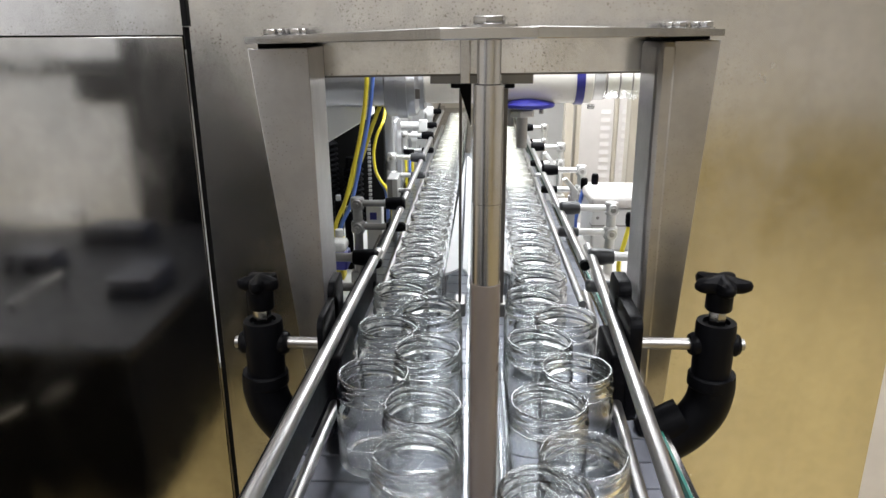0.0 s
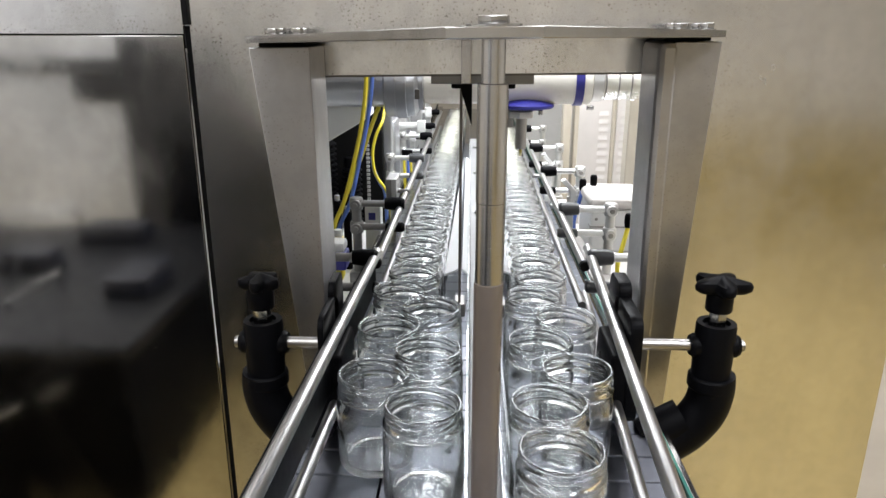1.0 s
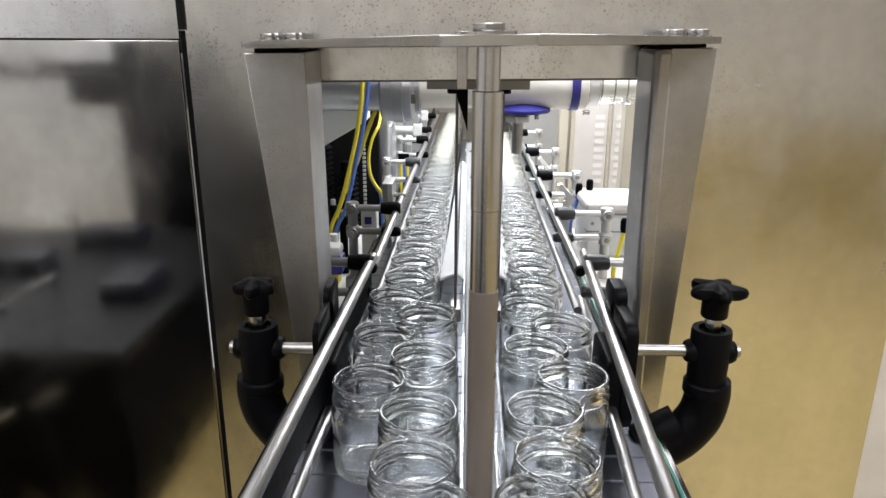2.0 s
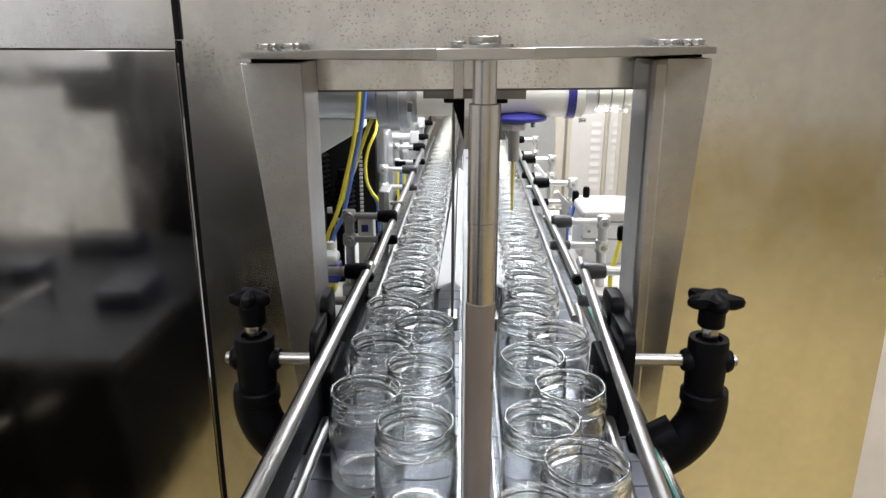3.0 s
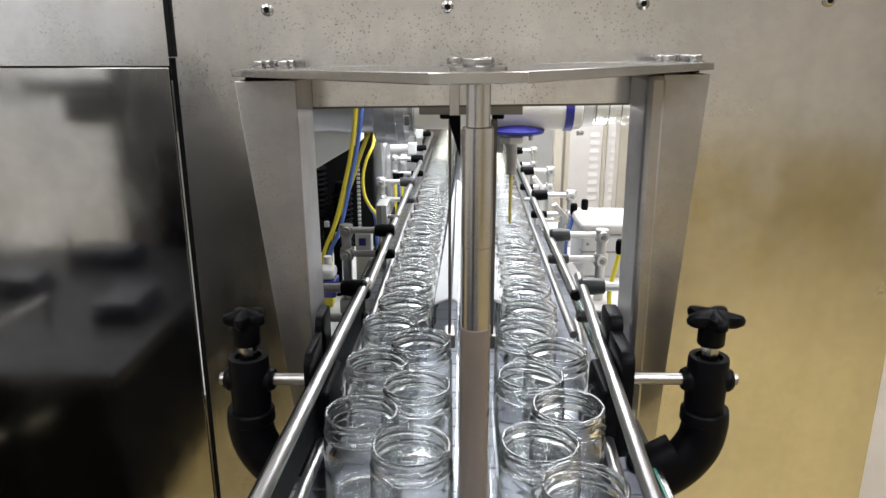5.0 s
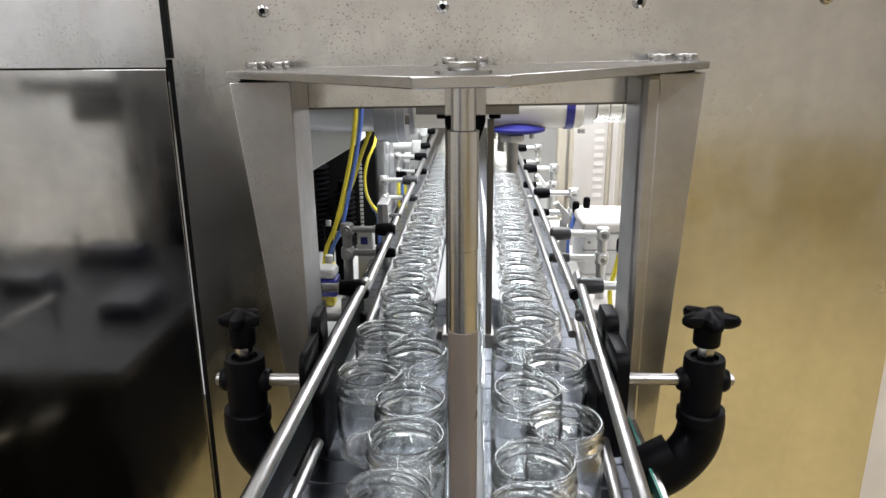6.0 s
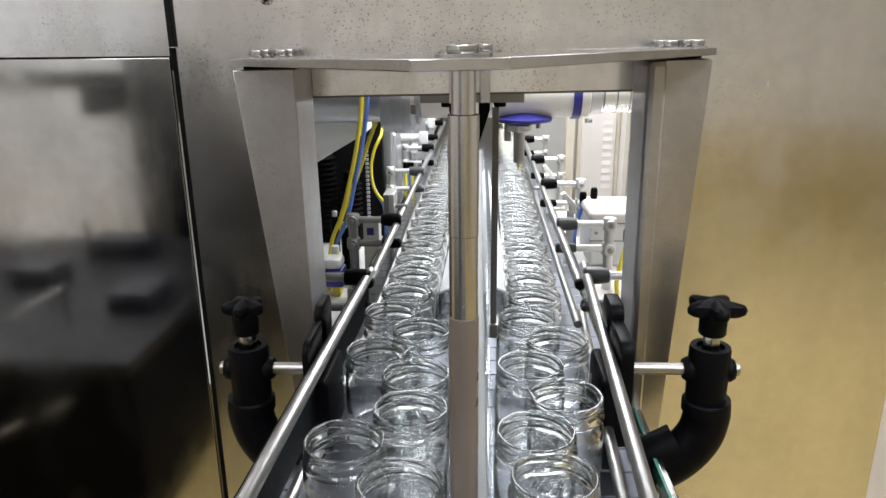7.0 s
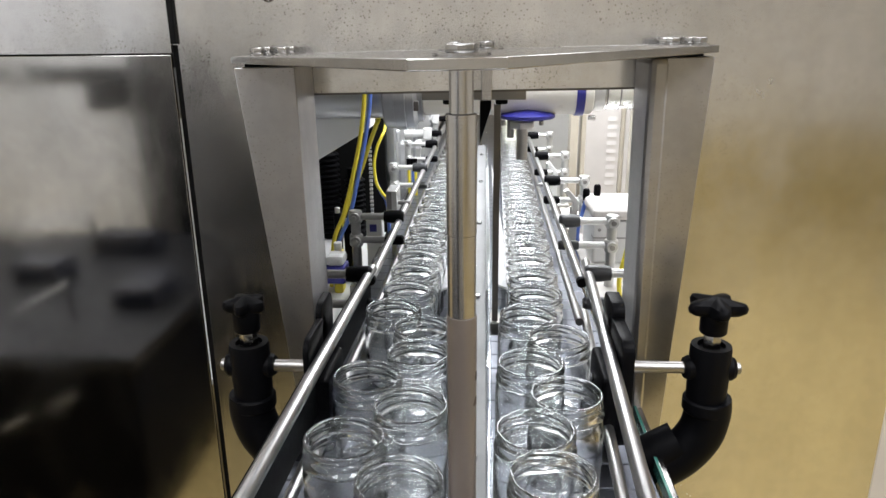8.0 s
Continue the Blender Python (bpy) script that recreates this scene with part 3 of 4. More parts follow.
def chain_lane(x0, x1):
    """One run of flat steel links on the move; built long enough for the whole run."""
    c = holder("conveyor_chain", ((x0 + x1) / 2, -2.3, 0.9), "flat stainless conveyor chain, running", "conveyor chain", "conveyor chains")
    w, pitch = (x1 - x0) / 2, 0.0381
    link = link_mesh(prism([(0.0008, -0.004), (pitch - 0.0008, -0.004), (pitch - 0.0008, -0.0004), (pitch - 0.0016, 0.0), (0.0016, 0.0), (0.0008, -0.0004)], -w, w, "x"), "link_plate", CHAIN, False)
    for k in range(98):
        o = new("link_plate", link)
        o.parent, o.location = c, (0, k * pitch, 0)
    pins = bmesh.new()
    for k in range(99):
        bar(0.0032, 2 * w - 0.004, (-w + 0.002, k * pitch, -0.0050), "x", 8, bm=pins)
    tagged(part("hinge_pins", pins, CHAIN, c), kind="stuff")
    return c


def divider():
    for s, x in ((-1, -0.010), (1, 0.0215)):
        d = holder("clear_divider", (x, 0, 0.9), "clear acrylic sheet dividing the two jar lanes", "divider", "lane dividers")
        part("sheet", box(-0.0015, 0.0015, -0.300, 1.6, 0.004, 0.078, 0.0004), ACRYLIC, d)
        for y in (-0.29, 0.35, 1.0):
            part("foot_clip", box(-0.004, 0.004, y - 0.008, y + 0.008, 0.0008, 0.012, 0.001), DARKSTEEL, d)
    base = holder("lane_divider", (0.0057, 0, 0.9), "grey steel bar between the jar lanes", "divider")
    part("bar", box(-0.0138, 0.0138, -0.300, 1.6, 0.0008, 0.022, 0.002), BAR, base)
    for y in (-0.2, 0.2, 0.6, 1.0, 1.4):
        part("bolt", hexhead(0.009, 0.005, (0, y, 0.022)), BOLT, base)
    b = holder("hanger_bracket", (0.003, 0.05, 1.2125), "grey steel bracket behind the mouth of the machine", "bracket")
    part("block", box(-0.057, 0.056, -0.021, 0.018, 0.005, 0.024, 0.001), GREYBAR, b)
    for x in (-0.028, 0.030):
        part("cap_screw", bar(0.0068, 0.0055, (x, -0.006, -0.0005)), RUBBER, b)
    for s, x in ((-1, -0.0205), (1, 0.0285)):
        h = holder("divider_hanger", (x, 0.045, 0.94), "dark flat steel strip hanging from the bracket", "hanger", "divider hangers")
        w = 0.0016 if s < 0 else 0.0036
        part("strip", box(-w, w, -0.012, 0.012, 0.0, 0.272, 0.0006), DARKBAR, h)
        part("clamp_plate", box(-0.007, 0.007, -0.016, 0.016, 0.0, 0.018, 0.002), DARKSTEEL, h)
        part("clamp_pin", bar(0.003, 0.03, (s * 0.009, -0.004, -0.012)), DARKBAR, h)
        # tapering white guide wings either side of the strip
        outer, inner = (-0.0235, 0.0125) if s < 0 else (0.0265, -0.0105)
        for e, name in ((outer, "outer_wing"), (inner, "inner_wing")):
            q = 1 if e > 0 else -1
            bm = bmesh.new()
            a0, a1 = (0.0018 if s < 0 else 0.0040) * q, e
            far = a0 + q * 0.0025 if name == "outer_wing" else a1
            pts = [(a0, 0.105, 0.022), (a1, 0.130, 0.004), (far, 0.98, 0.012), (a0, 0.98, 0.022)]
            top = [bm.verts.new(p) for p in pts]
            low = [bm.verts.new((p[0], p[1], p[2] - 0.003)) for p in pts]
            bm.faces.new(top), bm.faces.new(low)
            for k in range(4):
                bm.faces.new((top[k], top[(k + 1) % 4], low[(k + 1) % 4], low[k]))
            part(name, bm, GUIDE, h, "white tapering guide wing", smooth=False)


# ---- inside the machine ----
def oval_grip(at, s, r=0.0115, length=0.042):
    """A black rail head, blunt on the rail and narrowing to its rod."""
    prof = [(0, 0), (r * 0.75, 0.0), (r, 0.004), (r, 0.020), (r * 0.86, 0.032), (r * 0.66, length), (0, length)]
    bm = lathe(prof, 24, axis="x")
    if s < 0:
        bm.transform(Matrix.Rotation(math.pi, 4, "Z"))
    bm.transform(Matrix.Translation(at))
    return bm


def rail_bracket(s, y, rail_x, post_x, metal=None, head=None):
    """A post beside the conveyor with two rods, each ending in a plastic head on the rail."""
    metal, head = metal or CASTING, head or BLACK
    grey = metal is GREYBAR
    b = holder("rail_bracket", (post_x, y, 0.905), ("grey" if grey else "pale") + " steel rail bracket with black heads on rods", "rail bracket", "rail brackets inside the machine")
    dx = rail_x - post_x
    part("post", bar(0.0078, 0.125, (0, 0, -0.025)), metal, b)
    for z, r, length in ((0.095, 0.0108, 0.032), (0.055, 0.0082, 0.024)):
        knuckle = lathe([(0, -0.010), (0.0098, -0.010), (0.0112, -0.007), (0.0112, 0.007), (0.0098, 0.010), (0, 0.010)], 24, at=(0, 0, z))
        lathe([(0, -0.014), (0.0080, -0.014), (0.0088, -0.012), (0.0088, 0.012), (0.0080, 0.014), (0, 0.014)], 20, at=(0, 0, z), axis="y", bm=knuckle)
        k = part("knuckle", knuckle, metal, b)
        part("knuckle_screw", bar(0.0042, 0.003, (0, -0.0168, z), "y"), DARKSTEEL, k)
        rod_bm = bar(0.0056, abs(dx) - length + 0.004, (min(0, dx) + (length - 0.004 if dx < 0 else 0.0), 0, z), "x")
        part("rod", rod_bm, metal, b)
        part("collar", bar(0.0066, 0.004, (dx + s * (length - 0.001) - (0.004 if s < 0 else 0.0), 0, z), "x"), metal, b)
        part("rail_head", oval_grip((dx, 0, z), s, r, length), head, b, "black oval rail head")
    # foot bolted to the conveyor's side plate
    reach = (0.1842 if s > 0 else -0.1812) - post_x
    part("base", box(min(reach, -0.014), max(reach, 0.014), -0.012, 0.012, -0.05, -0.022, 0.003), metal, b)
    return b


def air_cylinder(x0, x1, y, z, r):
    c = holder("air_cylinder", (x0, y, z), "small white air cylinder with a square end block", "air cylinder", "air cylinders")
    n = x1 - x0
    part("barrel", bar(r, n * 0.62, (0, 0, 0), "x", 28), WHITE, c)
    part("end_block", box(n * 0.62, n * 0.88, -0.014, 0.014, -r * 1.5, r * 1.5, 0.002), WHITE, c)
    part("piston_rod", bar(r * 0.4, n * 0.12, (n * 0.88, 0, 0), "x"), ROD, c)
    part("rod_head", oval_grip((n * 1.18, 0, 0), -1, r * 0.9, n * 0.18), BLACK, c, "black plastic rod head")
    part("foot", box(n * 0.66, n * 0.84, -0.008, 0.008, 0.858 - z, -r * 1.4, 0.001), CASTING, c)


def filler():
    f = holder("filler_manifold", (0, 0.48, 1.19), "large horizontal filling manifold across the conveyor", "filling manifold")
    part("grey_tube", bar(0.045, 0.55, (-0.70, 0, 0), "x", 48, 0.002), FLANGE, f, "grey steel tube")
    fl = lathe([(0, -0.156), (0.058, -0.156), (0.062, -0.153), (0.062, -0.136), (0.0645, -0.135), (0.0645, -0.118), (0.062, -0.117), (0.060, -0.104), (0.05, -0.098), (0.05, -0.09), (0, -0.09)], 56, axis="x")
    part("flange", fl, FLANGE, f, "grey stepped steel flange")
    part("flange_tab", box(-0.102, -0.094, -0.066, -0.058, -0.026, -0.010, 0.001), DARKBAR, f)
    part("white_tube", bar(0.039, 0.285, (-0.09, 0, 0), "x", 48, 0.002), CREAM, f, "cream white tube")
    part("blue_ring", lathe([(0.0385, 0.166), (0.0415, 0.166), (0.0415, 0.180), (0.0385, 0.180)], 48, axis="x"), BLUE, f, "deep blue clamp ring")
    part("end_collar", bar(0.034, 0.02, (0.195, 0, 0), "x", 40, 0.002), CASTING, f)
    part("clear_end", lathe([(0, 0.215), (0.030, 0.215), (0.030, 0.262), (0.0325, 0.263), (0.0325, 0.27), (0.030, 0.271), (0.030, 0.31), (0, 0.31)], 40, axis="x"), ACRYLIC, f, "clear plastic end piece")
    part("inner_core", bar(0.017, 0.085, (0.218, 0, 0), "x", 28), CREAM, f)
    for x in (0.2165, 0.238, 0.259, 0.286):
        part("seal_ring", lathe([(0.0302, x), (0.0318, x), (0.0318, x + 0.0022), (0.0302, x + 0.0022)], 40, axis="x"), DARKSTEEL, f, "dark thin seal ring")
    part("drain_screw", bar(0.004, 0.012, (0.188, -0.02, -0.043), "x"), BOLT, f)
    part("hanging_post", bar(0.014, 0.80, (-0.30, 0, 0.0)), ROD, f)
    part("hanging_post", bar(0.014, 0.80, (0.10, 0, 0.0)), ROD, f)
    n = holder("filling_nozzle", (0.079, 0.47, 1.075), "steel filling nozzle under a blue cap", "nozzle")
    cap = lathe([(0, 0.064), (0.012, 0.066), (0.034, 0.069), (0.046, 0.071), (0.048, 0.073), (0.048, 0.077), (0.045, 0.0785), (0.028, 0.0835), (0.012, 0.087), (0, 0.0875)], 48, at=(0.007, 0, 0))
    part("cap", cap, BLUE, n, "dark blue round cap")
    part("hub", hexhead(0.038, 0.011, (0, 0, 0.054)), CASTING, n)
    part("nozzle_tube", lathe([(0.0045, 0.0), (0.0090, 0.0), (0.0095, 0.001), (0.0095, 0.055), (0.0045, 0.055)], 28), ROD, n)
    for x in (-0.033, 0.031):
        part("cap_screw", bar(0.004, 0.008, (x, -0.012, 0.060)), BOLT, n)
    part("feed_pipe", bar(0.006, 0.04, (-0.020, 0.008, 0.036)), ROD, n)
    # the sauce thread: a rigid thread that slides out of the nozzle while a jar is filled
    return thing("sauce_thread", lathe([(0, 0), (0.0026, 0.001), (0.0032, 0.04), (0.0034, 0.115), (0, 0.115)], 20), OIL, "thin falling thread of pale yellow sauce", "sauce thread")


def left_inside():
    p = holder("black_bellows_unit", (-0.285, 0.74, 0.0), "black unit with ribbed rubber bellows", "bellows unit")
    part("back_panel", box(-0.27, 0.086, 0.02, 0.04, 0.6, 1.135, 0.003), RUBBER, p, "flat black back panel")
    part("panel_foot", box(-0.20, 0.08, 0.0, 0.06, 0.0, 0.6, 0.003), DARKMETAL, p)
    for x, r, z0, z1 in ((-0.035, 0.026, 0.86, 1.045), (0.022, 0.022, 0.86, 0.99)):
        prof = [(0, z0)]
        k, z = 0, z0
        while z < z1:
            prof += [(r * 0.80, z), (r, z + 0.0035), (r, z + 0.0055), (r * 0.80, z + 0.009)]
            z += 0.011
        prof += [(r * 0.7, z), (r * 0.7, z + 0.02), (0, z + 0.02)]
        part("bellows", lathe(prof, 28, at=(x, -0.02, 0)), BLACK, p, "ribbed black rubber bellows")
    teeth = bmesh.new()
    for k in range(26):
        box(0.058, 0.064, -0.045, -0.037, 0.845 + k * 0.0088, 0.850 + k * 0.0088, bm=teeth)
    part("chain_teeth", teeth, CASTING, p, "pale chain teeth", smooth=False)
    w = holder("white_chute", (-0.235, 0.56, 1.07), "white sloping sheet chute", "chute")
    part("chute_plate", prism([(-0.08, 0.075), (0.040, 0.070), (0.040, 0.050), (-0.08, -0.020)], -0.04, 0.04, "y", 0.002), GUIDE, w)
    part("chute_stay", box(-0.075, -0.065, 0.0, 0.01, -0.47, 0.0), PLATE, w)
    part("chute_lip", prism([(-0.082, 0.079), (0.042, 0.074), (0.042, 0.071), (-0.082, 0.076)], -0.045, 0.045, "y", 0.0), PLATE, w)
    thing("grey_upright", box(-0.2075, -0.184, 0.80, 0.83, 0.0, 1.5, 0.003), FLANGE, "pale grey upright profile in the machine", "upright")
    for x, y, w, h in ((-0.215, 1.02, 0.022, 0.20), (-0.245, 1.40, 0.050, 0.34), (-0.200, 1.66, 0.035, 0.26)):
        u = holder("drive_unit", (x, y, 0.858), "pale grey drive unit on the steel shelf", "drive unit", "drive units")
        part("casing", box(-w, w, -0.05, 0.05, 0.0, h, 0.006), FLANGE, u)
        part("cover", box(-w + 0.006, w - 0.006, -0.054, -0.05, 0.03, h - 0.03, 0.001), CASTING, u, "pale metal cover")
    box_blue = holder("valve_box", (-0.222, 0.34, 0.895), "small blue and white valve box", "valve box")
    part("valve_body", box(-0.022, 0.012, -0.02, 0.02, 0.0, 0.030, 0.004), BLUE, box_blue)
    part("valve_top", box(-0.020, 0.010, -0.018, 0.018, 0.030, 0.048, 0.006), WHITE, box_blue)
    thing("worktop_left", box(-0.60, -0.19, 0.06, 2.4, 0.850, 0.858, 0.001), WHITE, "pale painted shelf beside the conveyor", "shelf", kind="structure")
    thing("yellow_cable", tube([(-0.176, 0.40, 1.32), (-0.179, 0.40, 1.20), (-0.188, 0.40, 1.13), (-0.203, 0.40, 1.065), (-0.223, 0.40, 0.995), (-0.243, 0.40, 0.945), (-0.252, 0.40, 0.862)], 0.0036), YCABLE, "bright yellow cable hanging in the machine", "cable", "cables")
    thing("blue_cable", tube([(-0.166, 0.405, 1.32), (-0.170, 0.405, 1.20), (-0.180, 0.405, 1.13), (-0.195, 0.405, 1.065), (-0.214, 0.405, 0.990), (-0.236, 0.405, 0.940), (-0.243, 0.405, 0.862)], 0.0035), BCABLE, "bright blue cable hanging in the machine", "cable", "cables")
    thing("yellow_cable", tube([(-0.168, 0.50, 1.30), (-0.171, 0.50, 1.16), (-0.178, 0.50, 1.130), (-0.186, 0.50, 1.110), (-0.195, 0.50, 1.086), (-0.206, 0.50, 1.055), (-0.222, 0.49, 1.015), (-0.246, 0.48, 0.95), (-0.262, 0.47, 0.862)], 0.0038), YCABLE, "bright yellow cable hanging in the machine", "cable", "cables")
    thing("yellow_cable", tube([(-0.178, 0.70, 1.22), (-0.178, 0.66, 1.15), (-0.180, 0.62, 1.108), (-0.184, 0.605, 1.095), (-0.193, 0.60, 1.075), (-0.200, 0.60, 1.043), (-0.198, 0.60, 1.010), (-0.190, 0.60, 0.990), (-0.174, 0.60, 0.965), (-0.166, 0.60, 0.92), (-0.168, 0.60, 0.862)], 0.0030), YCABLE, "yellow cable looped before the black unit", "cable", "cables")
    thing("blue_cable", tube([(-0.206, 0.63, 1.03), (-0.199, 0.61, 1.005), (-0.188, 0.607, 0.982), (-0.178, 0.61, 0.955), (-0.176, 0.61, 0.862)], 0.0034), BCABLE, "bright blue cable beside the black unit", "cable", "cables")
    for x, mat, nm in ((-0.172, YCABLE, "yellow"), (-0.162, BCABLE, "blue"), (-0.156, YCABLE, "yellow")):
        c = holder("sensor_lead", (x, 0.95, 0.858), f"short {nm} sensor lead with a black plug", "sensor lead", "sensor leads")
        part("lead", tube([(0, 0, 0), (0.002, 0, 0.05), (0.001, 0, 0.118)], 0.0036), mat, c)
        part("plug", bar(0.0055, 0.016, (0.001, 0, 0.117)), BLACK, c)
    k = holder("sensor_block", (-0.1475, 0.45, 0.858), "pale square sensor block on a post beside the rail", "sensor block")
    part("block", box(-0.0095, 0.0095, -0.004, 0.05, 0.123, 0.165, 0.0015), CASTING, k)
    part("face_plate", box(-0.0085, 0.0005, -0.0055, -0.0042, 0.124, 0.164, 0.0004), GREYBAR, k, "dark face plate")
    part("post", bar(0.005, 0.1235, (0, 0.02, 0)), CASTING, k)
    part("rod", bar(0.0038, 0.022, (0.009, 0.015, 0.140), "x"), ROD, k)
    u = holder("control_box", (-0.190, 0.50, 0.858), "small white control box with a blue screen", "control box")
    part("case", box(-0.014, 0.016, 0.0, 0.03, 0.0, 0.104, 0.003), WHITE, u)
    part("screen", box(-0.007, 0.006, -0.0016, -0.0004, 0.076, 0.090, 0.0004), BLUE, u, "dark blue screen")
    part("button_row", box(-0.008, 0.010, -0.0016, -0.0004, 0.058, 0.064, 0.0004), GREYBAR, u)
    v = holder("valve_box", (-0.226, 0.352, 0.858), "small yellow and white valve beside the blue one", "valve box")
    part("valve_body", box(-0.016, 0.0, 0.022, 0.05, 0.0, 0.075, 0.004), YCABLE, v)
    part("valve_top", bar(0.007, 0.014, (-0.008, 0.036, 0.075)), WHITE, v)
    # two small drive posts behind the grey bracket
    for x, z in ((-0.243, 0.985), (-0.226, 0.965)):
        d = holder("drive_stop", (x, 0.44, 0.858), "small black stop screw with a steel tip", "stop screw", "stop screws")
        part("stem", bar(0.007, z - 0.858, (0, 0, 0)), BLACK, d)
        part("tip", bar(0.0045, 0.010, (0, 0, z - 0.858)), CASTING, d, "bright steel tip")


def right_inside():
    thing("worktop_right", box(0.19, 0.47, 0.03, 0.86, 0.884, 0.892, 0.001), LOUVRED, "pale painted worktop beside the conveyor", "shelf", kind="structure")
    for x, y, w in ((0.263, 1.25, 0.012), (0.292, 1.27, 0.007), (0.3125, 0.66, 0.011)):
        thing("beige_upright", box(x - w, x + w, y - 0.02, y + 0.02, 0.892 if y < 0.8 else 0.0, 1.9, 0.003), BEIGE, "beige painted upright profile", "upright", "uprights of the machine")
    l = holder("louvred_cabinet", (0.33, 1.55, 0.0), "pale warm grey control cabinet with louvred front", "cabinet")
    part("cabinet_body", box(0.0, 0.34, 0.0, 0.25, 0.05, 1.5, 0.006), LOUVRED, l)
    part("plinth", box(0.01, 0.33, 0.01, 0.24, 0.0, 0.05), RUBBER, l)
    for x0, x1 in ((0.006, 0.118), (0.134, 0.200), (0.206, 0.334)):
        part("front_panel", box(x0, x1, -0.006, -0.0005, 0.08, 1.47, 0.002), LOUVRED, l)
    for x0, x1 in ((0.078, 0.108), (0.146, 0.176)):
        for k in range(9):
            z = 0.80 + 0.026 * k
            part("louvre", prism([(-0.0065, z), (-0.0090, z), (-0.0065, z + 0.014)], x0, x1, "x"), LOUVRED, l)
    part("corner_post", bar(0.008, 1.42, (0.126, -0.004, 0.06)), BEIGE, l, "beige round trim")
    thing("white_hose", tube([(0.300, 0.80, 0.900), (0.318, 0.78, 0.905), (0.340, 0.80, 0.915), (0.362, 0.82, 0.912), (0.372, 0.80, 0.904), (0.350, 0.76, 0.900), (0.325, 0.75, 0.899), (0.30, 0.74, 0.899)], 0.0065), HOSE, "milky plastic hose looped on the worktop", "hose")
    for (x, y, z), mat, nm in (((0.238, 0.30, 1.003), YCABLE, "yellow"), ((0.2265, 0.56, 1.011), YCABLE, "yellow"), ((0.2065, 0.56, 1.003), BCABLE, "blue")):
        c = holder("sensor_lead", (x, y, 0.892), f"{nm} sensor lead with a black plug", "sensor lead", "sensor leads")
        h = z - 0.892
        part("plug", lathe([(0, h - 0.022), (0.0055, h - 0.022), (0.0068, h - 0.016), (0.0068, h - 0.004), (0.005, h), (0, h)], 20), BLACK, c)
        part("lead", tube([(0, 0, h - 0.02), (-0.006, -0.004, h - 0.045), (-0.014, -0.01, 0.03), (-0.012, -0.012, 0.0)], 0.0036), mat, c)
    for x, y, k in ((0.1745, 0.52, 1.0), (0.164, 0.80, 0.9)):
        s = holder("sensor_plate", (x, y, 0.892), "white angled sensor plate", "sensor plate", "sensor plates")
        part("upright", box(-0.002, 0.012, 0.003, 0.009, 0.0, 0.085, 0.001), WHITE, s)
        part("plate", prism([(-0.016 * k, 0.117), (-0.008 * k, 0.121), (0.013 * k, 0.098), (0.013 * k, 0.081), (0.001, 0.081), (0.001, 0.098)], -0.014, 0.0025, "y", 0.001), WHITE, s)
        part("stub_rod", bar(0.0045, 0.03, (-0.032, 0.006, 0.066), "x"), ROD, s)
    m = holder("gear_unit", (0.25, 0.45, 0.892), "pale gear unit with a rounded lid on the worktop", "gear unit")
    part("casing", box(-0.044, 0.055, 0.0, 0.13, 0.0, 0.078, 0.005), WHITE, m)
    part("lid", box(-0.047, 0.058, -0.003, 0.133, 0.0785, 0.099, 0.008, 3), LOUVRED, m, "rounded pale lid")
    part("seam", box(-0.0445, 0.0555, -0.0008, 0.02, 0.046, 0.049), DARKSTEEL, m)
    for x in (-0.034, 0.045):
        part("case_screw", bar(0.003, 0.002, (x, -0.0022, 0.062), "y"), DARKSTEEL, m)


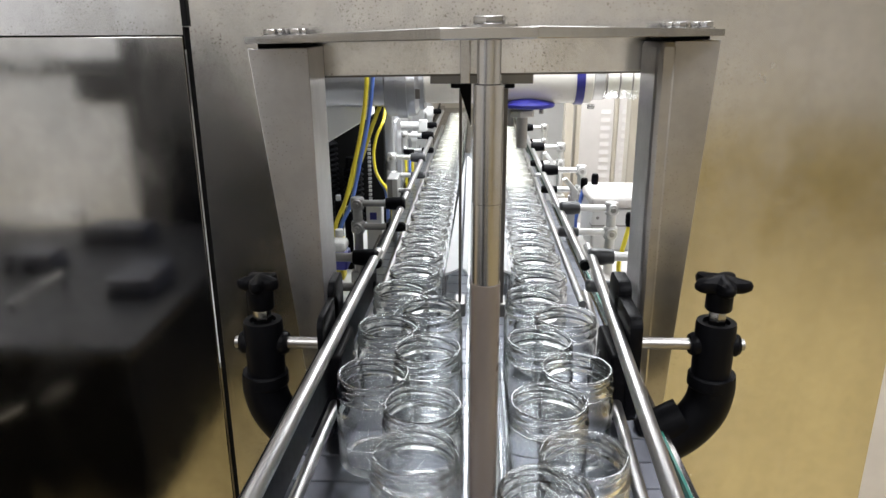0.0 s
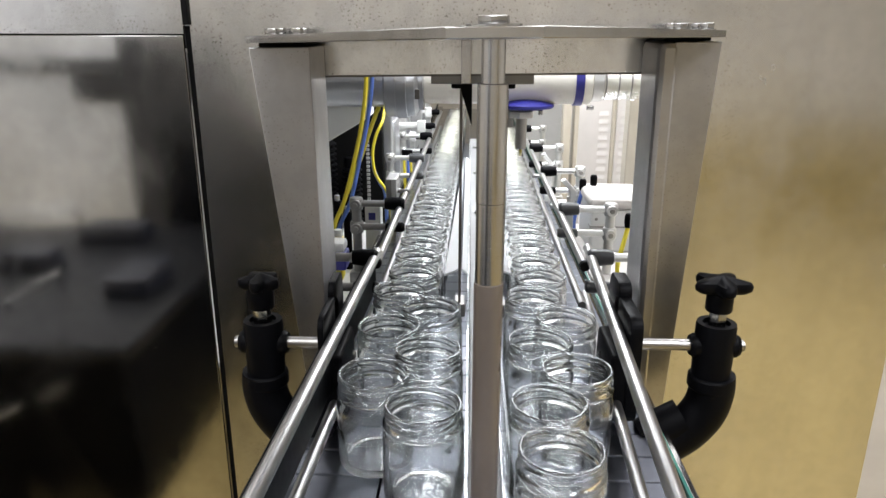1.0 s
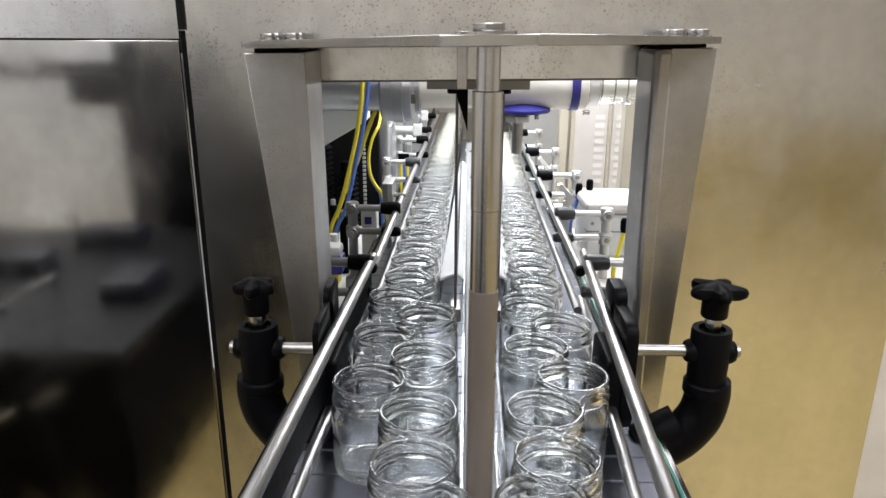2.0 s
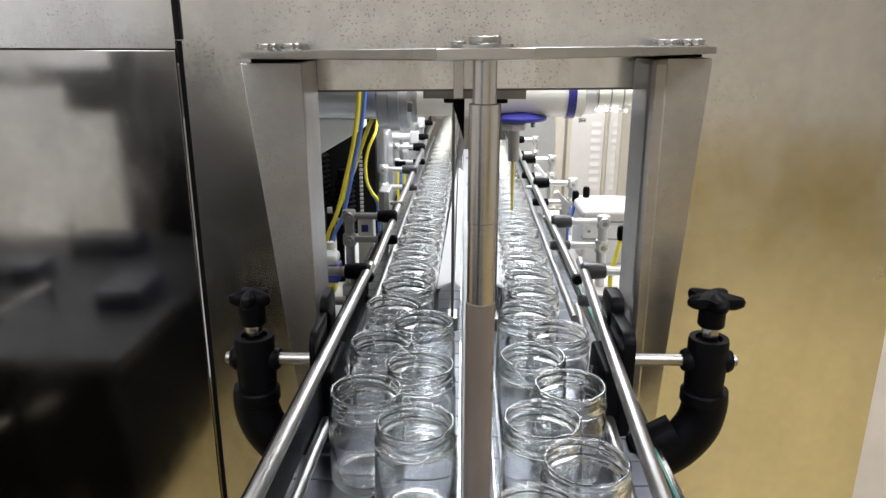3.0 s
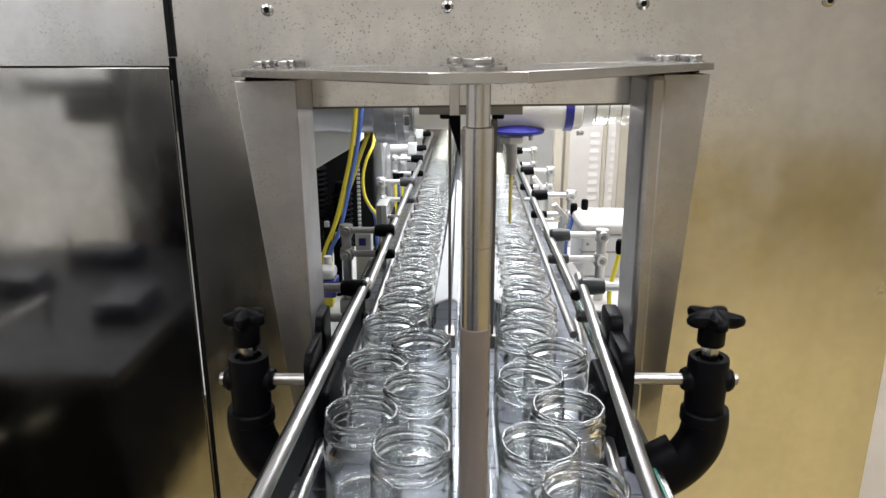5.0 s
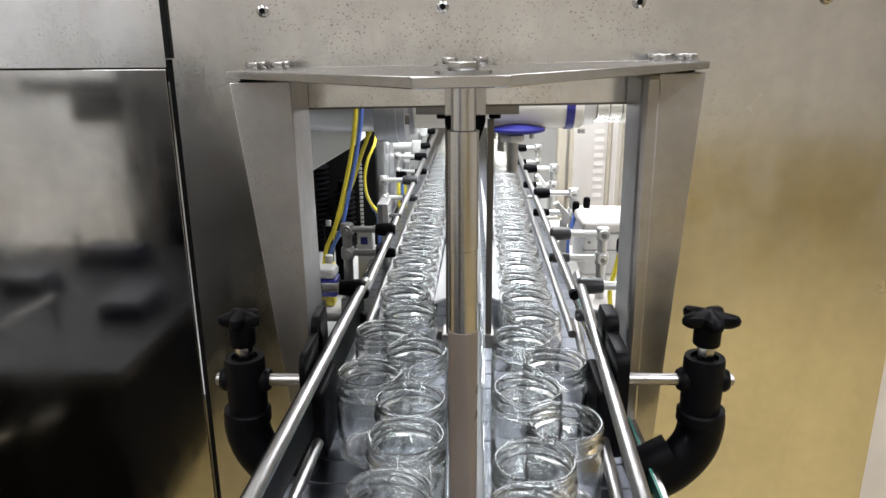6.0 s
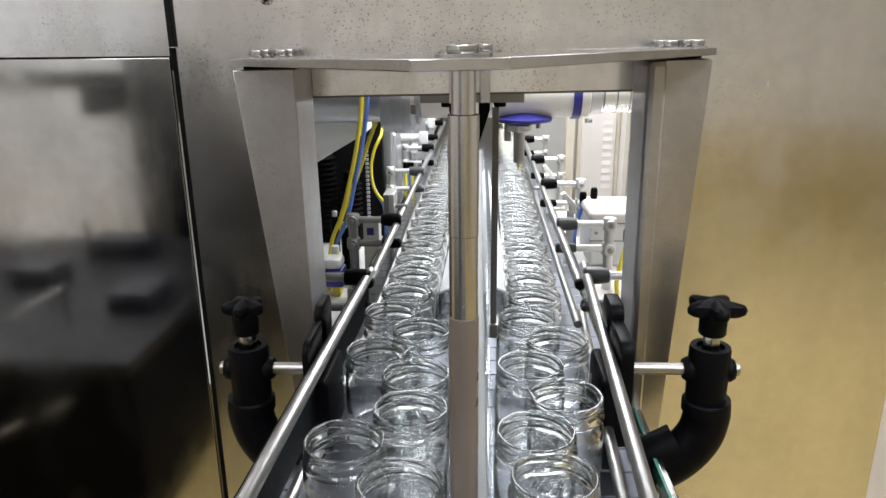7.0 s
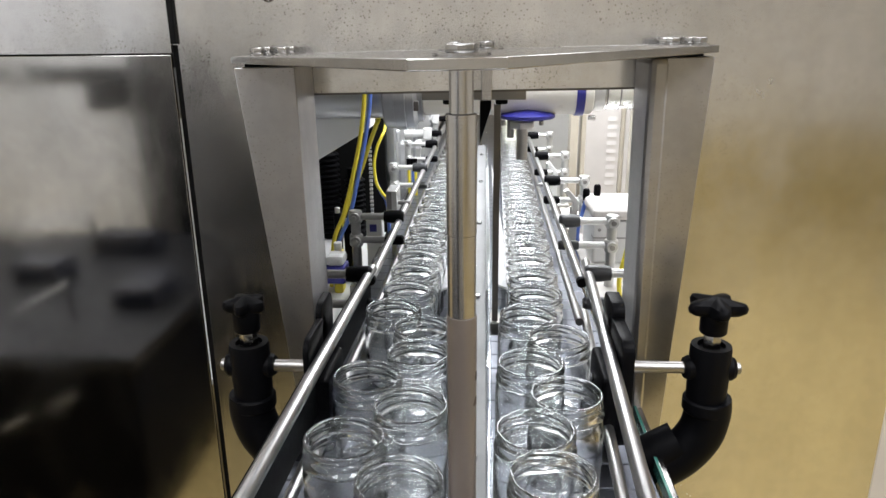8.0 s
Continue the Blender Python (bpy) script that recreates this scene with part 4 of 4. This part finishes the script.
# ---- jars ----
def jar_mesh():
    outer = [(0, 0.0032), (0.020, 0.0028), (0.0265, 0.0012), (0.0295, 0.0), (0.0322, 0.0012), (0.0334, 0.0042), (0.0336, 0.010), (0.0336, 0.0570), (0.0336, 0.058), (0.0333, 0.0625), (0.0322, 0.0660), (0.0312, 0.0678), (0.0316, 0.0690), (0.0331, 0.0702), (0.0334, 0.0716), (0.0328, 0.0728), (0.0312, 0.0738)]
    outer += [(0.0306, 0.0738 + 0.0009 * k) for k in range(1, 14)]
    outer += [(0.0311, 0.0860), (0.0316, 0.0867), (0.0315, 0.0875), (0.0309, 0.0880), (0.0298, 0.0881)]
    inner = [(0.0288, 0.0876), (0.0284, 0.0864), (0.0284, 0.0740), (0.0287, 0.0690), (0.0298, 0.0655), (0.0311, 0.0610), (0.0314, 0.0570), (0.0314, 0.0560), (0.0314, 0.0100), (0.0302, 0.0066), (0.0270, 0.0054), (0.015, 0.0058), (0, 0.0060)]
    seg, rings = 64, []
    bm = bmesh.new()
    for r, z in outer + inner:
        if r == 0:
            rings.append([bm.verts.new((0, 0, z))])
            continue
        ring = []
        for k in range(seg):
            a = 2 * math.pi * k / seg
            q = r
            if (r, z) in outer and 0.0745 < z < 0.0858:
                for turn in range(4):
                    u = (a / (math.pi / 2) - turn) % 4
                    if u < 1.35:
                        lift = min(1, u / 0.15, (1.35 - u) / 0.15)
                        q = max(q, r + 0.0018 * lift * math.exp(-((z - (0.0778 + 0.0046 * u)) / 0.0009) ** 2))
            ring.append(bm.verts.new((q * math.cos(a), q * math.sin(a), z)))
        rings.append(ring)
    for a, b in zip(rings, rings[1:]):
        for k in range(seg):
            j = (k + 1) % seg
            if len(a) == 1:
                bm.faces.new((a[0], b[k], b[j]))
            elif len(b) == 1:
                bm.faces.new((a[k], a[j], b[0]))
            else:
                bm.faces.new((a[k], a[j], b[j], b[k]))
    bmesh.ops.recalc_face_normals(bm, faces=bm.faces)
    halves = []
    for name, keep_top in (("jar_body", False), ("threaded_neck", True)):
        own = bm.copy()
        bmesh.ops.delete(own, geom=[f for f in own.faces if (f.calc_center_median().z > 0.0570) != keep_top], context="FACES")
        for f in own.faces:
            f.smooth = True
        me = bpy.data.meshes.new(name)
        own.to_mesh(me)
        own.free()
        me.materials.append(GLASS)
        halves.append(me)
    bm.free()
    return halves


STARTS = {"left": (0.36, 2.12, 3.87, 5.56, 7.36), "right": (0.28, 2.04, 3.79, 5.54, 7.29)}
SPEED, PAIR_TIME = 0.20, 0.63
POST_X, POST_Y, CLEAR = 0.002, -0.352, 0.0445


def shifted(lane, t):
    total = 0.0
    for s in STARTS[lane]:
        u = min(1.0, max(0.0, (t - s) / PAIR_TIME))
        total += 2 * (u + 0.06 * math.sin(2 * math.pi * (u - 0.5)) * (1 if 0 < u < 1 else 0))
    return total


def slot_y(lane, u):
    first, pitch = (-0.001, 0.0516) if lane == "left" else (-0.016, 0.0588)
    return first - (pitch if u > 0 else 0.0676) * u


def is_outer(lane, i):
    if lane == "left":
        return (i % 2 == 0) if i < 12 else (i % 2 == 1)
    return i % 2 == 1


def smooth(k):
    k = min(1.0, max(0.0, k))
    return k * k * (3 - 2 * k)


def lane_x(lane, outer, y, late):
    if lane == "left":
        s, inner, wide, single, lo = -1, -0.0505 - 0.020 * y, -0.0880 + 0.020 * y, -0.0785 + 0.012 * y, 0.0
    else:
        s, inner, wide, single, lo = 1, 0.0645 + 0.030 * y, 0.0955 + 0.040 * y, 0.0770 + 0.012 * y, -0.025
    if outer:
        side = smooth((y + 0.335) / 0.06) if late else smooth((y + 0.352) / 0.028)
        x = inner + (wide - inner) * side
    else:
        x = inner
    k = smooth((y - lo) / 0.065)
    x = x * (1 - k) + single * k
    # the incoming file parts round the post
    if y < POST_Y - CLEAR:
        return POST_X
    if y < POST_Y:
        return POST_X + s * math.sqrt(max(0.0, CLEAR ** 2 - (y - POST_Y) ** 2))
    b = smooth((y - POST_Y) / 0.04)
    return (POST_X + s * CLEAR) * (1 - b) + x * b


ARRIVALS = {"left": {6: -0.375, 7: 0.22, 8: 1.05, 9: 1.90, 10: 3.10, 11: 3.75, 12: 4.95, 13: 5.60, 14: 5.94, 15: 7.15, 16: 7.50, 17: 8.25},
            "right": {5: -0.38, 6: -0.16, 7: 0.58, 8: 1.45, 9: 2.52, 10: 2.80, 11: 4.15, 12: 4.58, 13: 5.27, 14: 6.40, 15: 6.80, 16: 7.85, 17: 8.60}}


# jars that wait a little short of their slot until the next pair leaves
WAITS = {("left", 8): (2.12, -0.329), ("right", 7): (2.04, -0.319)}


def jar_place(lane, i, t):
    y = slot_y(lane, i - shifted(lane, t))
    if lane == "left" and i >= 12:
        y -= 0.010
    if i in ARRIVALS[lane]:
        y = min(y, POST_Y - 0.048 + SPEED * (t - ARRIVALS[lane][i]))
    if (lane, i) in WAITS:
        until, stop = WAITS[lane, i]
        y = min(y, stop + 0.28 * max(0.0, t - until))
    x = lane_x(lane, is_outer(lane, i), y, lane == "left" or i >= 13 or i == 7)
    if (lane, i) == ("right", 14):
        x += 0.015 * smooth((y + 0.386) / 0.016) * (1 - smooth((y + 0.34) / 0.04))
    return x, y


JARS = []


def jars():
    body, neck = jar_mesh()
    fill = link_mesh(lathe([(0, 0.0068), (0.026, 0.0068), (0.0300, 0.0095), (0.0308, 0.014), (0.0308, 0.0560), (0.0302, 0.0572), (0, 0.0570)], 28), "contents", SAUCE, True)
    for lane in ("left", "right"):
        for i in range(-26, 18):
            j = tagged(new("glass_jar"), "empty clear glass jar with a threaded rim, no lid", "glass jar", "jars on the conveyor")
            x, y = jar_place(lane, i, 0.0)
            j.location = (x, y, 0.9002)
            j.empty_display_size = 0.02
            for nm, me in (("jar_body", body), ("threaded_neck", neck)):
                o = new(nm, me)
                o.parent = j
            if i <= (-13 if lane == "left" else -10):
                o = new("contents", fill)
                o.parent = j
                tagged(o, "pale green sauce")
                j["label"] = "clear glass jar filled with pale sauce, no lid"
            JARS.append((j, lane, i, random.uniform(0, 360)))


# ---- build ----
room()
housing()
gantry()
centre_post()
rail_clamp(1, 0.2232, -0.144, 0.1322)
rail_clamp(-1, -0.2040, -0.154, -0.1355)
conveyor()
CHAINS = [chain_lane(-0.166, -0.086), chain_lane(-0.083, -0.003), chain_lane(0.006, 0.086), chain_lane(0.089, 0.169)]
divider()
for side, depth, rx, px, metal, head in ((1, 0.089, 0.140, 0.232, CASTING, LITHEAD), (1, 0.338, 0.1335, 0.217, CASTING, LITHEAD), (1, 0.650, 0.1345, 0.214, CASTING, BLACK),
                                         (1, 0.939, 0.1350, 0.207, CASTING, BLACK), (1, 1.280, 0.1360, 0.200, CASTING, BLACK),
                                         (-1, 0.076, -0.124, -0.232, GREYBAR, BLACK), (-1, 0.360, -0.1165, -0.196, GREYBAR, BLACK), (-1, 0.787, -0.112, -0.186, CASTING, LITHEAD),
                                         (-1, 1.120, -0.111, -0.190, CASTING, BLACK)):
    rail_bracket(side, depth, rx, px, metal, head)
for x0, x1, depth, height, r in ((-0.222, -0.128, 1.30, 1.003, 0.0105), (-0.216, -0.128, 1.62, 1.007, 0.010), (-0.215, -0.150, 1.16, 0.992, 0.008)):
    air_cylinder(x0, x1, depth, height, r)
THREAD = filler()
left_inside()
right_inside()
jars()


def motions():
    for c in CHAINS:
        p = c.location.copy()
        walk(c, [(t, pose(p.x, p.y + SPEED * t, p.z)) for t in (0.0, 2.0, 4.0, 6.0, 8.0)])
    for j, lane, i, turn in JARS:
        places = [(k / 10, *jar_place(lane, i, k / 10)) for k in range(81)]
        rows = [p for k, p in enumerate(places) if k in (0, 80) or abs(p[2] - places[k - 1][2]) > 1e-5 or abs(p[2] - places[k + 1][2]) > 1e-5]
        walk(j, [(t, pose(x, y, 0.9002, 0, 0, turn)) for t, x, y in rows])
    up, down = 1.079, 0.985
    rows = [(0.0, up)]
    for a, b in ((0.98, 1.85), (2.72, 3.42), (4.50, 5.35), (6.15, 7.02), (7.94, 8.6)):
        rows += [(a, up), (a + 0.12, down)] + ([(b - 0.12, down), (b, up)] if b < 8 else [])
    if rows[-1][0] < 8.0:
        rows.append((8.0, down))
    walk(THREAD, [(min(t, 8.0), pose(0.079, 0.47, z)) for t, z in rows if t <= 8.0])


motions()
